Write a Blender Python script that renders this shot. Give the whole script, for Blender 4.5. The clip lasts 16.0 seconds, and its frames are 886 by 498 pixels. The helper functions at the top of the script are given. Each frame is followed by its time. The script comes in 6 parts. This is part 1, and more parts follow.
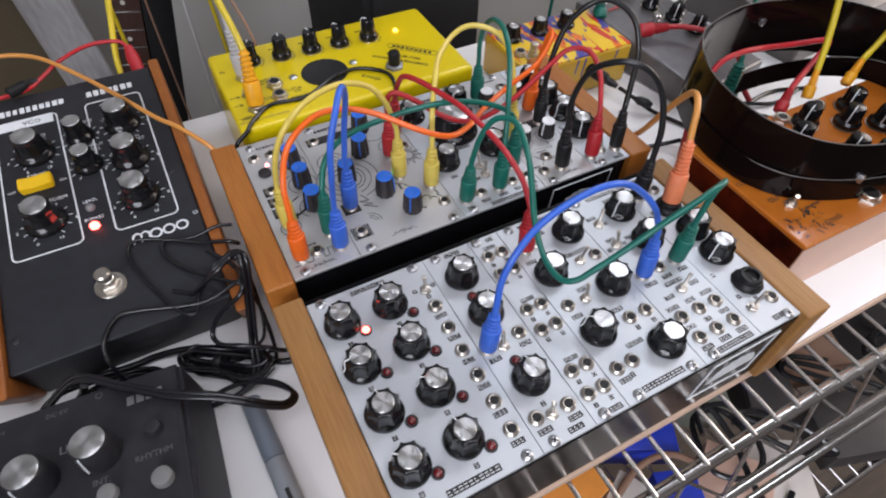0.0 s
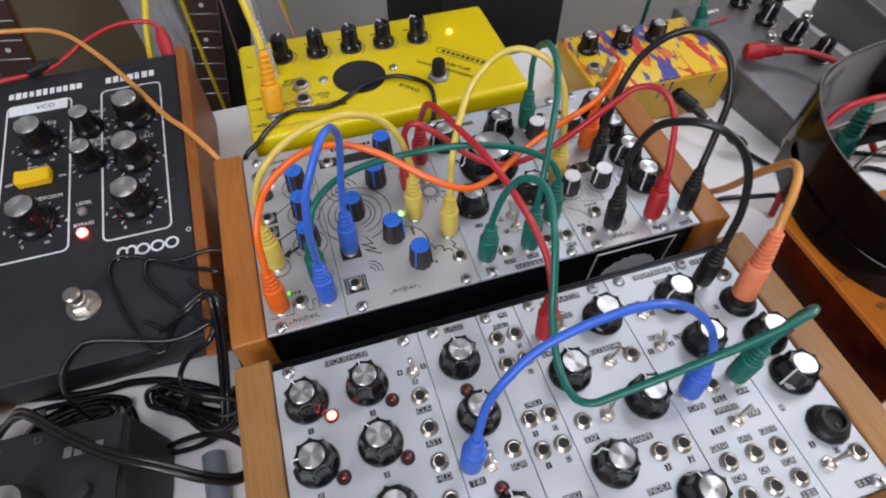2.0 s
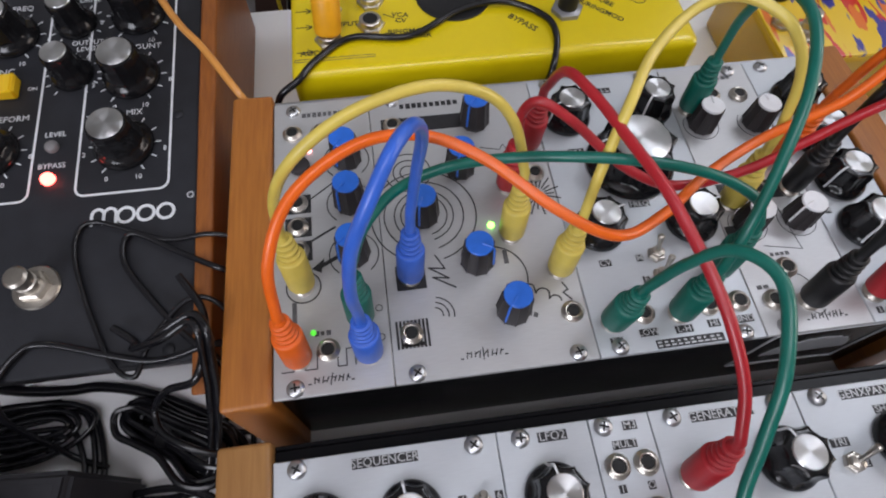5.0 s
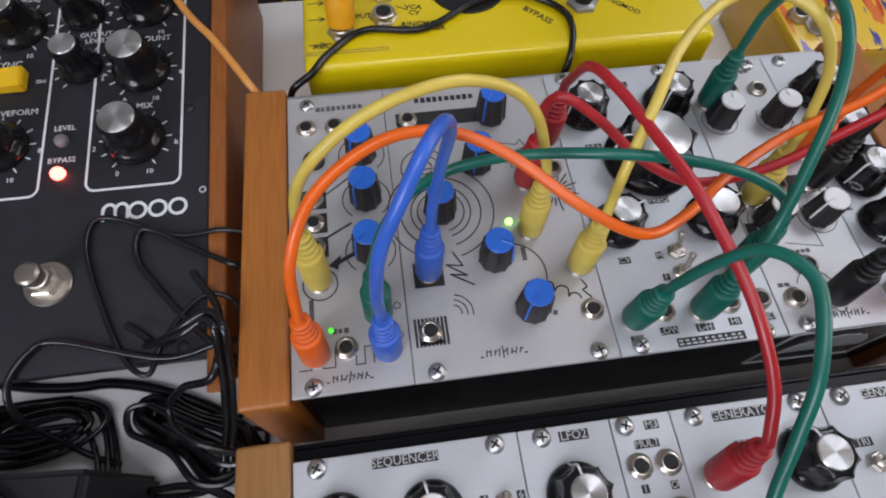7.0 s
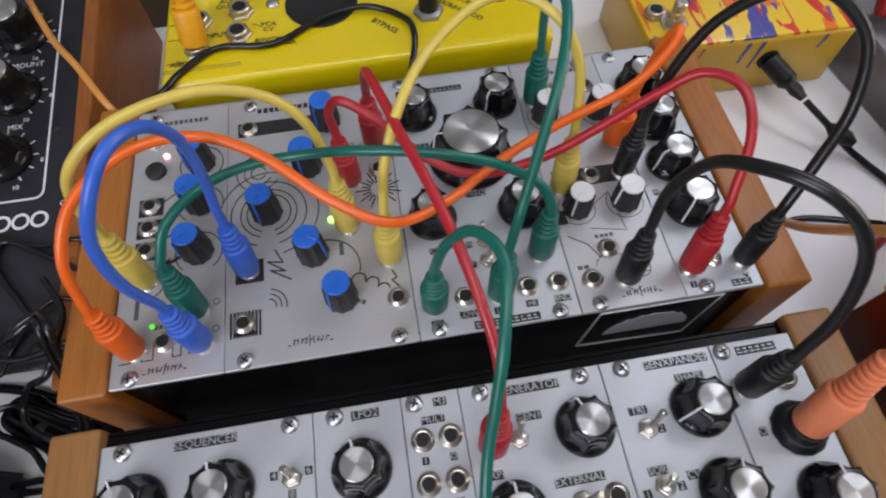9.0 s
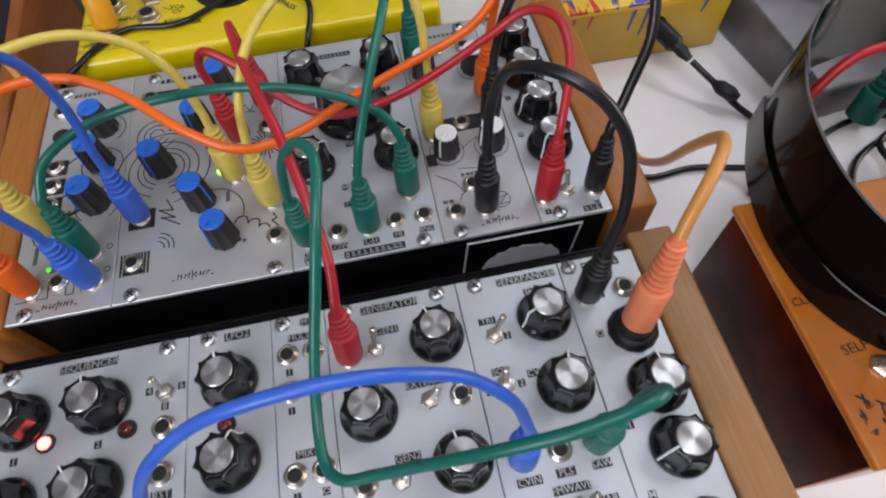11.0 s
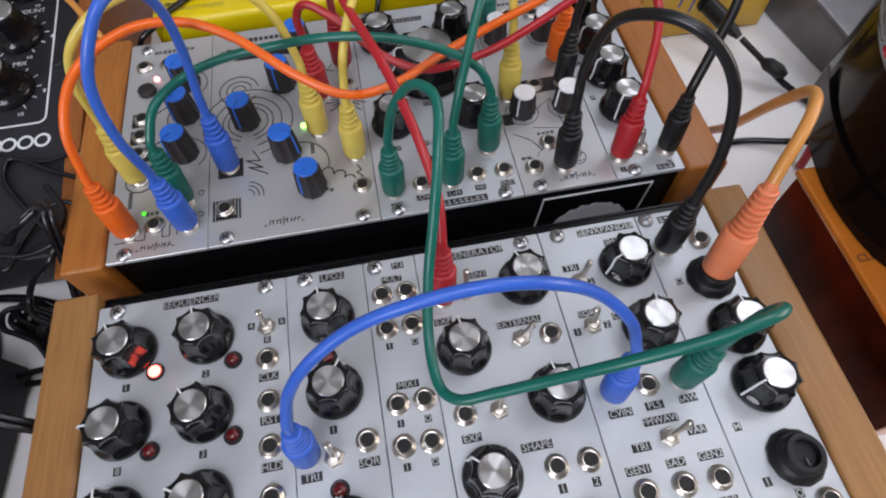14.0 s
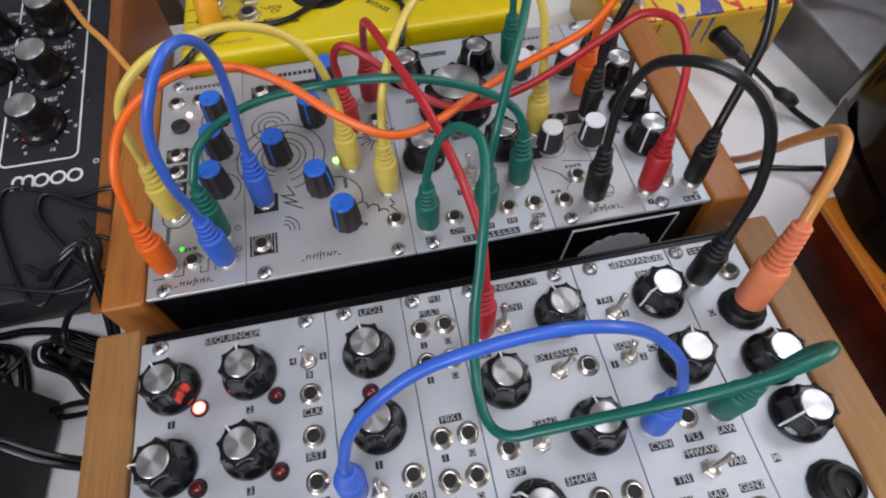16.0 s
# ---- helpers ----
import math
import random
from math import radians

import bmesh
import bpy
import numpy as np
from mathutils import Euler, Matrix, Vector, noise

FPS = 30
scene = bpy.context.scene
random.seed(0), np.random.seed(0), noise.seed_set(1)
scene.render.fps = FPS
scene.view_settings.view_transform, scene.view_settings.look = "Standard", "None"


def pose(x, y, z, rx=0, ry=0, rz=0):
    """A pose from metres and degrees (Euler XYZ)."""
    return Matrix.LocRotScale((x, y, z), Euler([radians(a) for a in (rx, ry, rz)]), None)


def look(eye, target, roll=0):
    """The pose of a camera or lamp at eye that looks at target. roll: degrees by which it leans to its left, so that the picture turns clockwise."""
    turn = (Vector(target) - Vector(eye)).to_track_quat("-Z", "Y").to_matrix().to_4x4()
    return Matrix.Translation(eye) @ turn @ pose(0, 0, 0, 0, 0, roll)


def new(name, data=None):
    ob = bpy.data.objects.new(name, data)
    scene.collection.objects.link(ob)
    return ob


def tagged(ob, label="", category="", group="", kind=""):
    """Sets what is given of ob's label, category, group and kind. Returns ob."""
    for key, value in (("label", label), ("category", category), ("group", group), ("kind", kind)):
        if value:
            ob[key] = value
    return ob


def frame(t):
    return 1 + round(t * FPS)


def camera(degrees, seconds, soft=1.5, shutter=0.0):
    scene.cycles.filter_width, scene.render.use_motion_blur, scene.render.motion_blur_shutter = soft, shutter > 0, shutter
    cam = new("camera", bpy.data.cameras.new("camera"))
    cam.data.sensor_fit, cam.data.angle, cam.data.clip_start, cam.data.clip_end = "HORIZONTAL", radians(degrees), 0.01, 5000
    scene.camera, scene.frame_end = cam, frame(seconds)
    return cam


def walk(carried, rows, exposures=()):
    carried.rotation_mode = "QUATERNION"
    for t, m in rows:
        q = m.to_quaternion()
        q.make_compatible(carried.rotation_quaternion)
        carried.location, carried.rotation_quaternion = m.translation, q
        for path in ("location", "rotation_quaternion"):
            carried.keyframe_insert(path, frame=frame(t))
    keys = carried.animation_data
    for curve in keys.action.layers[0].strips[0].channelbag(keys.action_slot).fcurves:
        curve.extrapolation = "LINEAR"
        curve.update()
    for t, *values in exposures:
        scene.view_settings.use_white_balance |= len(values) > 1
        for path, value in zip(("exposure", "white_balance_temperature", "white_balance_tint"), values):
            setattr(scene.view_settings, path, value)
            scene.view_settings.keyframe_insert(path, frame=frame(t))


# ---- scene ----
cam = camera(75.7, 16.0, soft=2.0, shutter=0.5)
METRES, EYE, TILT, LEAN, TURN = 8.0, 1.5, 0.0, 0.0, 0.0
PATH = [
    (0, (-0.02, -0.061, 0.333), (0.602, 1.059, -1.202), 1.8),
    (0.5, (-0.006, -0.055, 0.333), (0.607, 1.057, -1.212), 2.2),
    (1, (0.009, -0.04, 0.332), (0.559, 1.087, -1.225), 1.7),
    (1.5, (0.027, -0.021, 0.326), (0.486, 1.123, -1.249), 0.8),
    (2, (0.044, -0.006, 0.32), (0.394, 1.143, -1.278), -0.4),
    (2.5, (0.06, 0.009, 0.312), (0.324, 1.144, -1.313), -1.1),
    (3, (0.068, 0.029, 0.301), (0.267, 1.12, -1.363), -0.6),
    (3.5, (0.074, 0.056, 0.288), (0.262, 1.11, -1.402), 0.1),
    (4, (0.07, 0.079, 0.274), (0.262, 1.084, -1.445), 1.2),
    (4.5, (0.053, 0.094, 0.262), (0.21, 1.042, -1.492), 1.8),
    (7, (0.04, 0.101, 0.259), (0.197, 1.002, -1.52), 2.4),
    (7.5, (0.065, 0.097, 0.261), (0.247, 0.992, -1.519), 1.2),
    (8, (0.081, 0.091, 0.263), (0.256, 1.007, -1.506), 0.7),
    (8.5, (0.095, 0.085, 0.266), (0.246, 1.003, -1.505), -1.2),
    (9, (0.112, 0.078, 0.269), (0.236, 1.016, -1.493), -2.1),
    (11.5, (0.159, 0.016, 0.266), (0.292, 1.017, -1.461), -4.9),
    (12, (0.154, 0.004, 0.264), (0.3, 0.982, -1.475), -4.1),
    (12.5, (0.152, 0.002, 0.261), (0.293, 0.965, -1.486), -4.5),
    (13, (0.139, 0.004, 0.262), (0.274, 0.963, -1.489), -3.9),
    (13.5, (0.124, 0.011, 0.266), (0.26, 0.972, -1.483), -3.2),
    (14, (0.118, 0.017, 0.268), (0.259, 0.998, -1.469), -2.7),
    (14.5, (0.113, 0.017, 0.27), (0.263, 1.013, -1.457), -2.5),
    (15, (0.108, 0.015, 0.272), (0.26, 1.025, -1.448), -2.7),
    (15.5, (0.105, 0.021, 0.274), (0.265, 1.03, -1.445), -2.3),
    (16, (0.103, 0.024, 0.276), (0.269, 1.048, -1.434), -2.3),
]
walk(cam, [(t, look(eye, target, roll)) for t, eye, target, roll in PATH], exposures=((0.0, 0.03), (2.0, -0.02), (3.5, -0.10), (4.5, -0.22), (8.5, -0.24), (12.5, -0.12), (16.0, -0.13)))

# ---------- world and light ----------
world = bpy.data.worlds.new("room_world")
scene.world = world
world.use_nodes = True
wn = world.node_tree.nodes
wn["Background"].inputs[0].default_value = (0.75, 0.82, 1.0, 1)
wn["Background"].inputs[1].default_value = 0.15


def area_lamp(name, m, sx, sy, watts, colour):
    d = bpy.data.lights.new(name, "AREA")
    d.shape, d.size, d.size_y, d.energy, d.color = "RECTANGLE", sx, sy, watts, colour
    ob = new(name, d)
    ob.matrix_world = m
    return ob


area_lamp("window_daylight", look((1.95, 0.0, 0.50), (0.2, 0.10, 0.0)), 1.2, 1.0, 22, (1.0, 0.88, 0.82))
area_lamp("overhead_light", look((1.15, 0.68, 1.64), (0.20, 0.12, 0.0)), 1.0, 0.55, 14, (0.86, 0.89, 1.0))
# unseen second overhead fill, added to brighten the white board from above
area_lamp("overhead_light", look((0.05, -0.50, 1.66), (0.05, -0.4999, 0.0)), 1.2, 0.6, 13.8, (0.91, 0.90, 1.0))
# unseen front-left fill, added to lift the left table and plug fronts
area_lamp("front_fill_light", look((-1.25, -1.70, 1.12), (0.05, 0.15, 0.0)), 1.3, 0.9, 44, (0.88, 0.90, 1.0))

# ---------- materials ----------


def mat(name, col, rough=0.5, metal=0.0, grain=0.0, scale=60.0, bump=0.0, bscale=400.0, stretch=(1, 1, 1), col2=None, rvar=0.08, emit=0.0, coat=0.0, rnd=0.0, spec=0.5):
    m = bpy.data.materials.new(name)
    m.use_nodes = True
    nt = m.node_tree
    N, L = nt.nodes, nt.links
    b = N["Principled BSDF"]
    b.inputs["Roughness"].default_value = rough
    b.inputs["Metallic"].default_value = metal
    b.inputs["Base Color"].default_value = (*col, 1)
    b.inputs["Coat Weight"].default_value = coat
    b.inputs["Specular IOR Level"].default_value = spec
    tc = N.new("ShaderNodeTexCoord")
    mp = N.new("ShaderNodeMapping")
    mp.inputs["Scale"].default_value = stretch
    L.new(tc.outputs["Object"], mp.inputs["Vector"])
    if grain or col2:
        n1 = N.new("ShaderNodeTexNoise")
        n1.inputs["Scale"].default_value, n1.inputs["Detail"].default_value = scale, 6
        L.new(mp.outputs[0], n1.inputs["Vector"])
        n2 = N.new("ShaderNodeTexNoise")
        n2.inputs["Scale"].default_value, n2.inputs["Detail"].default_value = scale * 0.13, 3
        L.new(tc.outputs["Object"], n2.inputs["Vector"])
        add = N.new("ShaderNodeMath")
        add.operation = "ADD"
        L.new(n1.outputs["Fac"], add.inputs[0])
        L.new(n2.outputs["Fac"], add.inputs[1])
        rp = N.new("ShaderNodeValToRGB")
        lo = col2 or tuple(c * (1 - grain) for c in col)
        hi = col if col2 else tuple(min(1, c * (1 + grain)) for c in col)
        rp.color_ramp.elements[0].position, rp.color_ramp.elements[0].color = 0.35, (*lo, 1)
        rp.color_ramp.elements[1].position, rp.color_ramp.elements[1].color = 0.68, (*hi, 1)
        hv = N.new("ShaderNodeMath")
        hv.operation = "MULTIPLY"
        hv.inputs[1].default_value = 0.5
        L.new(add.outputs[0], hv.inputs[0])
        L.new(hv.outputs[0], rp.inputs[0])
        out = rp.outputs[0]
        if rnd:
            oi = N.new("ShaderNodeObjectInfo")
            hs = N.new("ShaderNodeHueSaturation")
            mr = N.new("ShaderNodeMapRange")
            mr.inputs[3].default_value, mr.inputs[4].default_value = 1 - rnd, 1 + rnd
            L.new(oi.outputs["Random"], mr.inputs[0])
            L.new(mr.outputs[0], hs.inputs["Value"])
            L.new(out, hs.inputs["Color"])
            out = hs.outputs[0]
        L.new(out, b.inputs["Base Color"])
        mr2 = N.new("ShaderNodeMapRange")
        mr2.inputs[3].default_value, mr2.inputs[4].default_value = max(0.02, rough - rvar), min(1, rough + rvar)
        L.new(n2.outputs["Fac"], mr2.inputs[0])
        L.new(mr2.outputs[0], b.inputs["Roughness"])
    if bump:
        n3 = N.new("ShaderNodeTexNoise")
        n3.inputs["Scale"].default_value, n3.inputs["Detail"].default_value = bscale, 4
        L.new(mp.outputs[0], n3.inputs["Vector"])
        bp = N.new("ShaderNodeBump")
        bp.inputs["Strength"].default_value, bp.inputs["Distance"].default_value = bump, 0.001
        L.new(n3.outputs["Fac"], bp.inputs["Height"])
        L.new(bp.outputs[0], b.inputs["Normal"])
    if emit:
        b.inputs["Emission Color"].default_value = (*col, 1)
        b.inputs["Emission Strength"].default_value = emit
    return m


def wood_mat(name, a, b2, rough=0.46, along="y", coat=0.04):
    st = (26, 1.6, 26) if along == "y" else (1.6, 26, 26)
    return mat(name, a, rough, 0, col2=b2, scale=30, stretch=st, bump=0.12, bscale=60, coat=coat)


PANEL = mat("brushed_aluminium", (0.574, 0.6027, 0.6314), 0.50, 0.55, grain=0.05, scale=220, stretch=(1, 14, 1), bump=0.03, bscale=700)
PANEL_B = mat("satin_aluminium", (0.5576, 0.5617, 0.5658), 0.47, 0.6, grain=0.06, scale=200, stretch=(1, 12, 1), bump=0.03, bscale=700)
INK = mat("black_ink", (0.018, 0.018, 0.02), 0.5, grain=0.3, scale=500)
INK2 = mat("grey_ink", (0.09, 0.09, 0.095), 0.5, grain=0.3, scale=500)
SILVERTXT = mat("bare_aluminium", (0.5084, 0.5166, 0.5248), 0.45, 0.6, grain=0.06, scale=300)
WHITE_INK = mat("white_ink", (0.72, 0.74, 0.76), 0.5, grain=0.08, scale=500)
NICKEL = mat("nickel", (0.60, 0.56, 0.50), 0.33, 1.0, grain=0.08, scale=800)
CHROME = mat("chrome", (0.62, 0.61, 0.60), 0.20, 1.0, grain=0.05, scale=90)
STEEL = mat("zinc_screw", (0.56, 0.57, 0.58), 0.34, 1.0, grain=0.08, scale=900)
HOLE = mat("dark_hole", (0.006, 0.006, 0.006), 0.6)
KNOB = mat("black_phenolic", (0.008, 0.008, 0.009), 0.17, grain=0.3, scale=250, coat=0.05, spec=0.36)
MATTEKNOB = mat("soft_black_knob", (0.020, 0.016, 0.017), 0.55, grain=0.25, scale=300)
CAPAL = mat("spun_aluminium", (0.60, 0.60, 0.60), 0.33, 1.0, grain=0.05, scale=600)
tg = CAPAL.node_tree.nodes.new("ShaderNodeTangent")
tg.direction_type, tg.axis = "RADIAL", "Z"
CAPAL.node_tree.links.new(tg.outputs[0], CAPAL.node_tree.nodes["Principled BSDF"].inputs["Tangent"])
CAPAL.node_tree.nodes["Principled BSDF"].inputs["Anisotropic"].default_value = 0.9
CAPAL.node_tree.nodes["Principled BSDF"].inputs["Anisotropic Rotation"].default_value = 0.25
BLUECAP = mat("blue_cap", (0.02, 0.14, 0.62), 0.4, grain=0.12, scale=300)
WHITECAP = mat("white_cap", (0.75, 0.76, 0.78), 0.4, grain=0.05, scale=300)
LEDOFF = mat("unlit_red_lens", (0.13, 0.006, 0.008), 0.1, grain=0.2, scale=400, coat=0.5)
LEDRED = mat("lit_red_lens", (1.0, 0.10, 0.08), 0.3, emit=11)
LEDGREEN = mat("lit_green_lens", (0.25, 1.0, 0.1), 0.3, emit=7)
LEDGREEN_DIM = mat("dim_green_lens", (0.1, 0.75, 0.05), 0.3, emit=1.2)
LEDPINK = mat("lit_pink_lens", (1.0, 0.35, 0.35), 0.3, emit=5)
LEDAMBER = mat("lit_amber_lens", (1.0, 0.27, 0.04), 0.3, emit=9)
LEDGREY = mat("unlit_grey_lens", (0.2, 0.19, 0.19), 0.25, grain=0.1)
CASEBLK = mat("black_case_sheet", (0.005, 0.005, 0.006), 0.24, grain=0.25, scale=40, spec=0.12)
CHEEK_D = wood_mat("cherry_stain_wood", (0.43, 0.158, 0.026), (0.27, 0.085, 0.013), 0.42)
CHEEK_L = wood_mat("honey_wood", (0.38, 0.195, 0.062), (0.25, 0.112, 0.030), 0.46)
CHEEK_M = wood_mat("orange_stain_wood", (0.34, 0.112, 0.020), (0.20, 0.058, 0.010))
PEDALBLK = mat("black_powder_coat", (0.01804, 0.01886, 0.02296), 0.5, spec=0.35, grain=0.25, scale=120, bump=0.12, bscale=1500)
PLASTBLK = mat("black_abs_plastic", (0.01804, 0.01804, 0.02132), 0.5, spec=0.35, grain=0.25, scale=150, bump=0.08, bscale=1800)
YELLOW = mat("yellow_enamel", (0.688, 0.5332, 0.00344), 0.3, grain=0.05, scale=25, coat=0.3, bump=0.02, bscale=300)
ORANGEBOX = mat("orange_lacquer", (0.5904, 0.1968, 0.0246), 0.28, col2=(0.41, 0.1107, 0.00984), scale=30, coat=0.5)
# near-black under red mottling: shade and red glow put into the lacquer colour
ORANGESIDE = mat("shaded_red_lacquer", (0.16, 0.020, 0.005), 0.2, col2=(0.006, 0.002, 0.002), scale=30, spec=0.10)
WHITETABLE = mat("white_laminate", (0.87, 0.87, 0.87), 0.45, grain=0.035, scale=14, bump=0.02, bscale=80)
GREYMETAL = mat("grey_hammered_metal", (0.2788, 0.2788, 0.287), 0.38, 0.5, grain=0.12, scale=60)
TABLEEDGE = mat("bare_board_edge", (0.62, 0.44, 0.33), 0.6, grain=0.1, scale=60)
WALLGREY = mat("grey_wall_paint", (0.40, 0.405, 0.39), 0.8, grain=0.06, scale=5, bump=0.05, bscale=120)
WALLWARM = mat("warm_wall_paint", (0.3772, 0.3526, 0.3362), 0.85, grain=0.06, scale=4)
CEIL = mat("ceiling_paint", (0.55, 0.55, 0.55), 0.9, grain=0.03, scale=6)
FLOORM = mat("floor_boards", (0.07, 0.046, 0.03), 0.55, col2=(0.035, 0.022, 0.014), scale=8, stretch=(1, 14, 1))
SPKGRILLE = mat("black_speaker_cloth", (0.008, 0.008, 0.009), 0.8, grain=0.4, scale=300, bump=0.3, bscale=900)
RUBBER_BLK = mat("black_rubber", (0.009, 0.009, 0.010), 0.42, spec=0.35, grain=0.25, scale=200)
CABLE_BLK = mat("black_cord", (0.008, 0.008, 0.010), 0.24, spec=0.5, grain=0.25, scale=200)
BAND = mat("black_plastic_band", (0.003, 0.003, 0.003), 0.13, col2=(0.006, 0.003, 0.003), scale=14, spec=0.17)


def cord(name, c):
    return mat(name, c, 0.36, grain=0.1, scale=150, coat=0.1), mat(name + "_boot", tuple(v * 0.93 for v in c), 0.46, grain=0.12, scale=180, bump=0.05, bscale=900)


YEL, ORG, BLU, GRN, RED, BLK, SAL, TAN, GOLD = [cord(n, c) for n, c in (
    ("yellow_cord", (0.68, 0.53, 0.10)), ("orange_cord", (0.82, 0.135, 0.008)), ("blue_cord", (0.037, 0.132, 0.60)),
    ("green_cord", (0.002, 0.125, 0.092)), ("red_cord", (0.42, 0.015, 0.023)), ("black_patch_cord", (0.006, 0.006, 0.007)),
    ("salmon_cord", (0.85, 0.25, 0.11)), ("tan_cord", (0.62, 0.27, 0.06)), ("golden_cord", (0.82, 0.38, 0.01)))]
LEMON = mat("lemon_cord", (0.60, 0.46, 0.02), 0.36, grain=0.12, scale=150, coat=0.1)
GOLD = (LEMON, GOLD[1])

# ---------- mesh helpers ----------


def box(bm, x0, x1, y0, y1, z0, z1, bevel=0.0, seg=2):
    r = bmesh.ops.create_cube(bm, size=1)
    for v in r["verts"]:
        v.co = Vector((x0 + (v.co.x + 0.5) * (x1 - x0), y0 + (v.co.y + 0.5) * (y1 - y0), z0 + (v.co.z + 0.5) * (z1 - z0)))
    if bevel:
        es = {e for v in r["verts"] for e in v.link_edges}
        bmesh.ops.bevel(bm, geom=list(es), offset=bevel, segments=seg, affect="EDGES", profile=0.6)
    return r["verts"]


def lathe(bm, prof, n=24, flute=0, depth=0.0, lo=0.0, hi=1.0, m=None):
    """A turned body from (radius, height) pairs; between the heights lo and hi its side is fluted."""
    rings = []
    for r, z in prof:
        ring = []
        for i in range(n):
            a = 2 * math.pi * i / n
            k = 1 - depth * (0.5 - 0.5 * math.cos(flute * a)) if flute and lo <= z <= hi else 1
            p = Vector((r * k * math.cos(a), r * k * math.sin(a), z))
            ring.append(bm.verts.new(m @ p if m else p))
        rings.append(ring)
    for a, b in zip(rings, rings[1:]):
        for i in range(n):
            bm.faces.new((a[i], a[(i + 1) % n], b[(i + 1) % n], b[i]))
    bm.faces.new(rings[-1])
    bm.faces.new(rings[0][::-1])
    return bm


def smooth_path(pts, per=8):
    P = [Vector(p) for p in pts]
    P = [P[0] * 2 - P[1]] + P + [P[-1] * 2 - P[-2]]
    out = []
    for i in range(1, len(P) - 2):
        a, b, c, d = P[i - 1:i + 3]
        for k in range(per):
            t = k / per
            out.append(0.5 * ((2 * b) + (c - a) * t + (2 * a - 5 * b + 4 * c - d) * t * t + (3 * b - a - 3 * c + d) * t ** 3))
    out.append(P[-2])
    return out


def tube(bm, pts, r, n=10, flat=1.0):
    """A round cord along points. r: one radius, or one for each point."""
    rs = r if isinstance(r, (list, tuple)) else [r] * len(pts)
    pts = [Vector(p) for p in pts]
    up = None
    rings = []
    for i, p in enumerate(pts):
        d = (pts[min(i + 1, len(pts) - 1)] - pts[max(i - 1, 0)]).normalized()
        if up is None:
            up = d.orthogonal().normalized()
        up = (up - d * up.dot(d)).normalized()
        s = d.cross(up)
        rings.append([bm.verts.new(p + (up * math.cos(2 * math.pi * k / n) * flat + s * math.sin(2 * math.pi * k / n)) * rs[i]) for k in range(n)])
    for a, b in zip(rings, rings[1:]):
        for k in range(n):
            bm.faces.new((a[k], a[(k + 1) % n], b[(k + 1) % n], b[k]))
    bm.faces.new(rings[-1])
    bm.faces.new(rings[0][::-1])
    return bm


def finish(bm, name, material, smooth=True):
    me = bpy.data.meshes.new(name)
    bmesh.ops.recalc_face_normals(bm, faces=bm.faces[:])
    bm.to_mesh(me)
    bm.free()
    me.materials.append(material)
    if smooth:
        me.polygons.foreach_set("use_smooth", [True] * len(me.polygons))
        me.set_sharp_from_angle(angle=radians(38))
    return me


def put(name, me, parent=None, m=None, label=""):
    ob = new(name, me)
    if parent:
        ob.parent = parent
    if m is not None:
        ob.matrix_local = m
    if label:
        ob["label"] = label
    return ob


def part(name, bm, material, parent, label="", m=None, smooth=True):
    return put(name, finish(bm, name, material, smooth), parent, m, label)


def thing(name, label, category, m=None, group=""):
    ob = new(name)
    ob.empty_display_size = 0.01
    if m is not None:
        ob.matrix_world = m
    return tagged(ob, label, category, group)


def at(x, y, z, a=0.0):
    return pose(x, y, z, 0, 0, a)


def mm(x, y, z=0.0, a=0.0):
    return pose(x * 0.001, y * 0.001, z * 0.001, 0, 0, a)


_text = {}


def text_mesh(s, size, material, bold=0.0):
    key = (s, round(size, 5), material.name)
    if key not in _text:
        c = bpy.data.curves.new("lettering", "FONT")
        c.body, c.size, c.align_x, c.align_y = s, size, "CENTER", "CENTER"
        c.resolution_u, c.offset, c.extrude = 2, bold, 0.00006
        ob = new("lettering", c)
        me = bpy.data.meshes.new_from_object(ob.evaluated_get(bpy.context.evaluated_depsgraph_get()))
        bpy.data.objects.remove(ob)
        me.materials.clear()
        me.materials.append(material)
        _text[key] = me
    return _text[key]


def lettering(parent, s, x, y, size, material, z=0.12, a=0.0, bold=0.0):
    """Words, with place and letter height in millimetres."""
    return put("lettering", text_mesh(s, size * 0.00138, material, bold), parent, mm(x, y, z, a))


# ---------- shared fittings ----------
BM = bmesh.new


def mesh_of(name, material, make, smooth=True):
    bm = BM()
    make(bm)
    return finish(bm, name, material, smooth)


def lobed(bm, rows, n=96, lobes=8):
    """A turned body whose rows (radius, height, depth) are scalloped by so much between pointed ridges."""
    rings = []
    for r, z, d in rows:
        ring = []
        for i in range(n):
            a = 2 * math.pi * i / n
            k = 1 - d * min(1.0, 1.15 * abs(math.sin(lobes * a / 2))) ** 0.8
            ring.append(bm.verts.new((r * k * math.cos(a), r * k * math.sin(a), z)))
        rings.append(ring)
    for a, b in zip(rings, rings[1:]):
        for i in range(n):
            bm.faces.new((a[i], a[(i + 1) % n], b[(i + 1) % n], b[i]))
    bm.faces.new(rings[-1])
    bm.faces.new(rings[0][::-1])


def _davies(s, h):
    def f(bm):
        lobed(bm, [(.0096 * s, 0, 0), (.0100 * s, .0004, 0), (.0101 * s, .0012, 0), (.0099 * s, .0022, 0), (.0094 * s, .0033, .02), (.0090 * s, .0040, .09), (.0088 * s, .0052, .13),
                   (.0085 * s, h * .6, .15), (.0083 * s, h * .92, .155), (.0080 * s, h * .985, .15), (.0076 * s, h, .13), (.0062 * s, h + .0002, 0)])
    return f


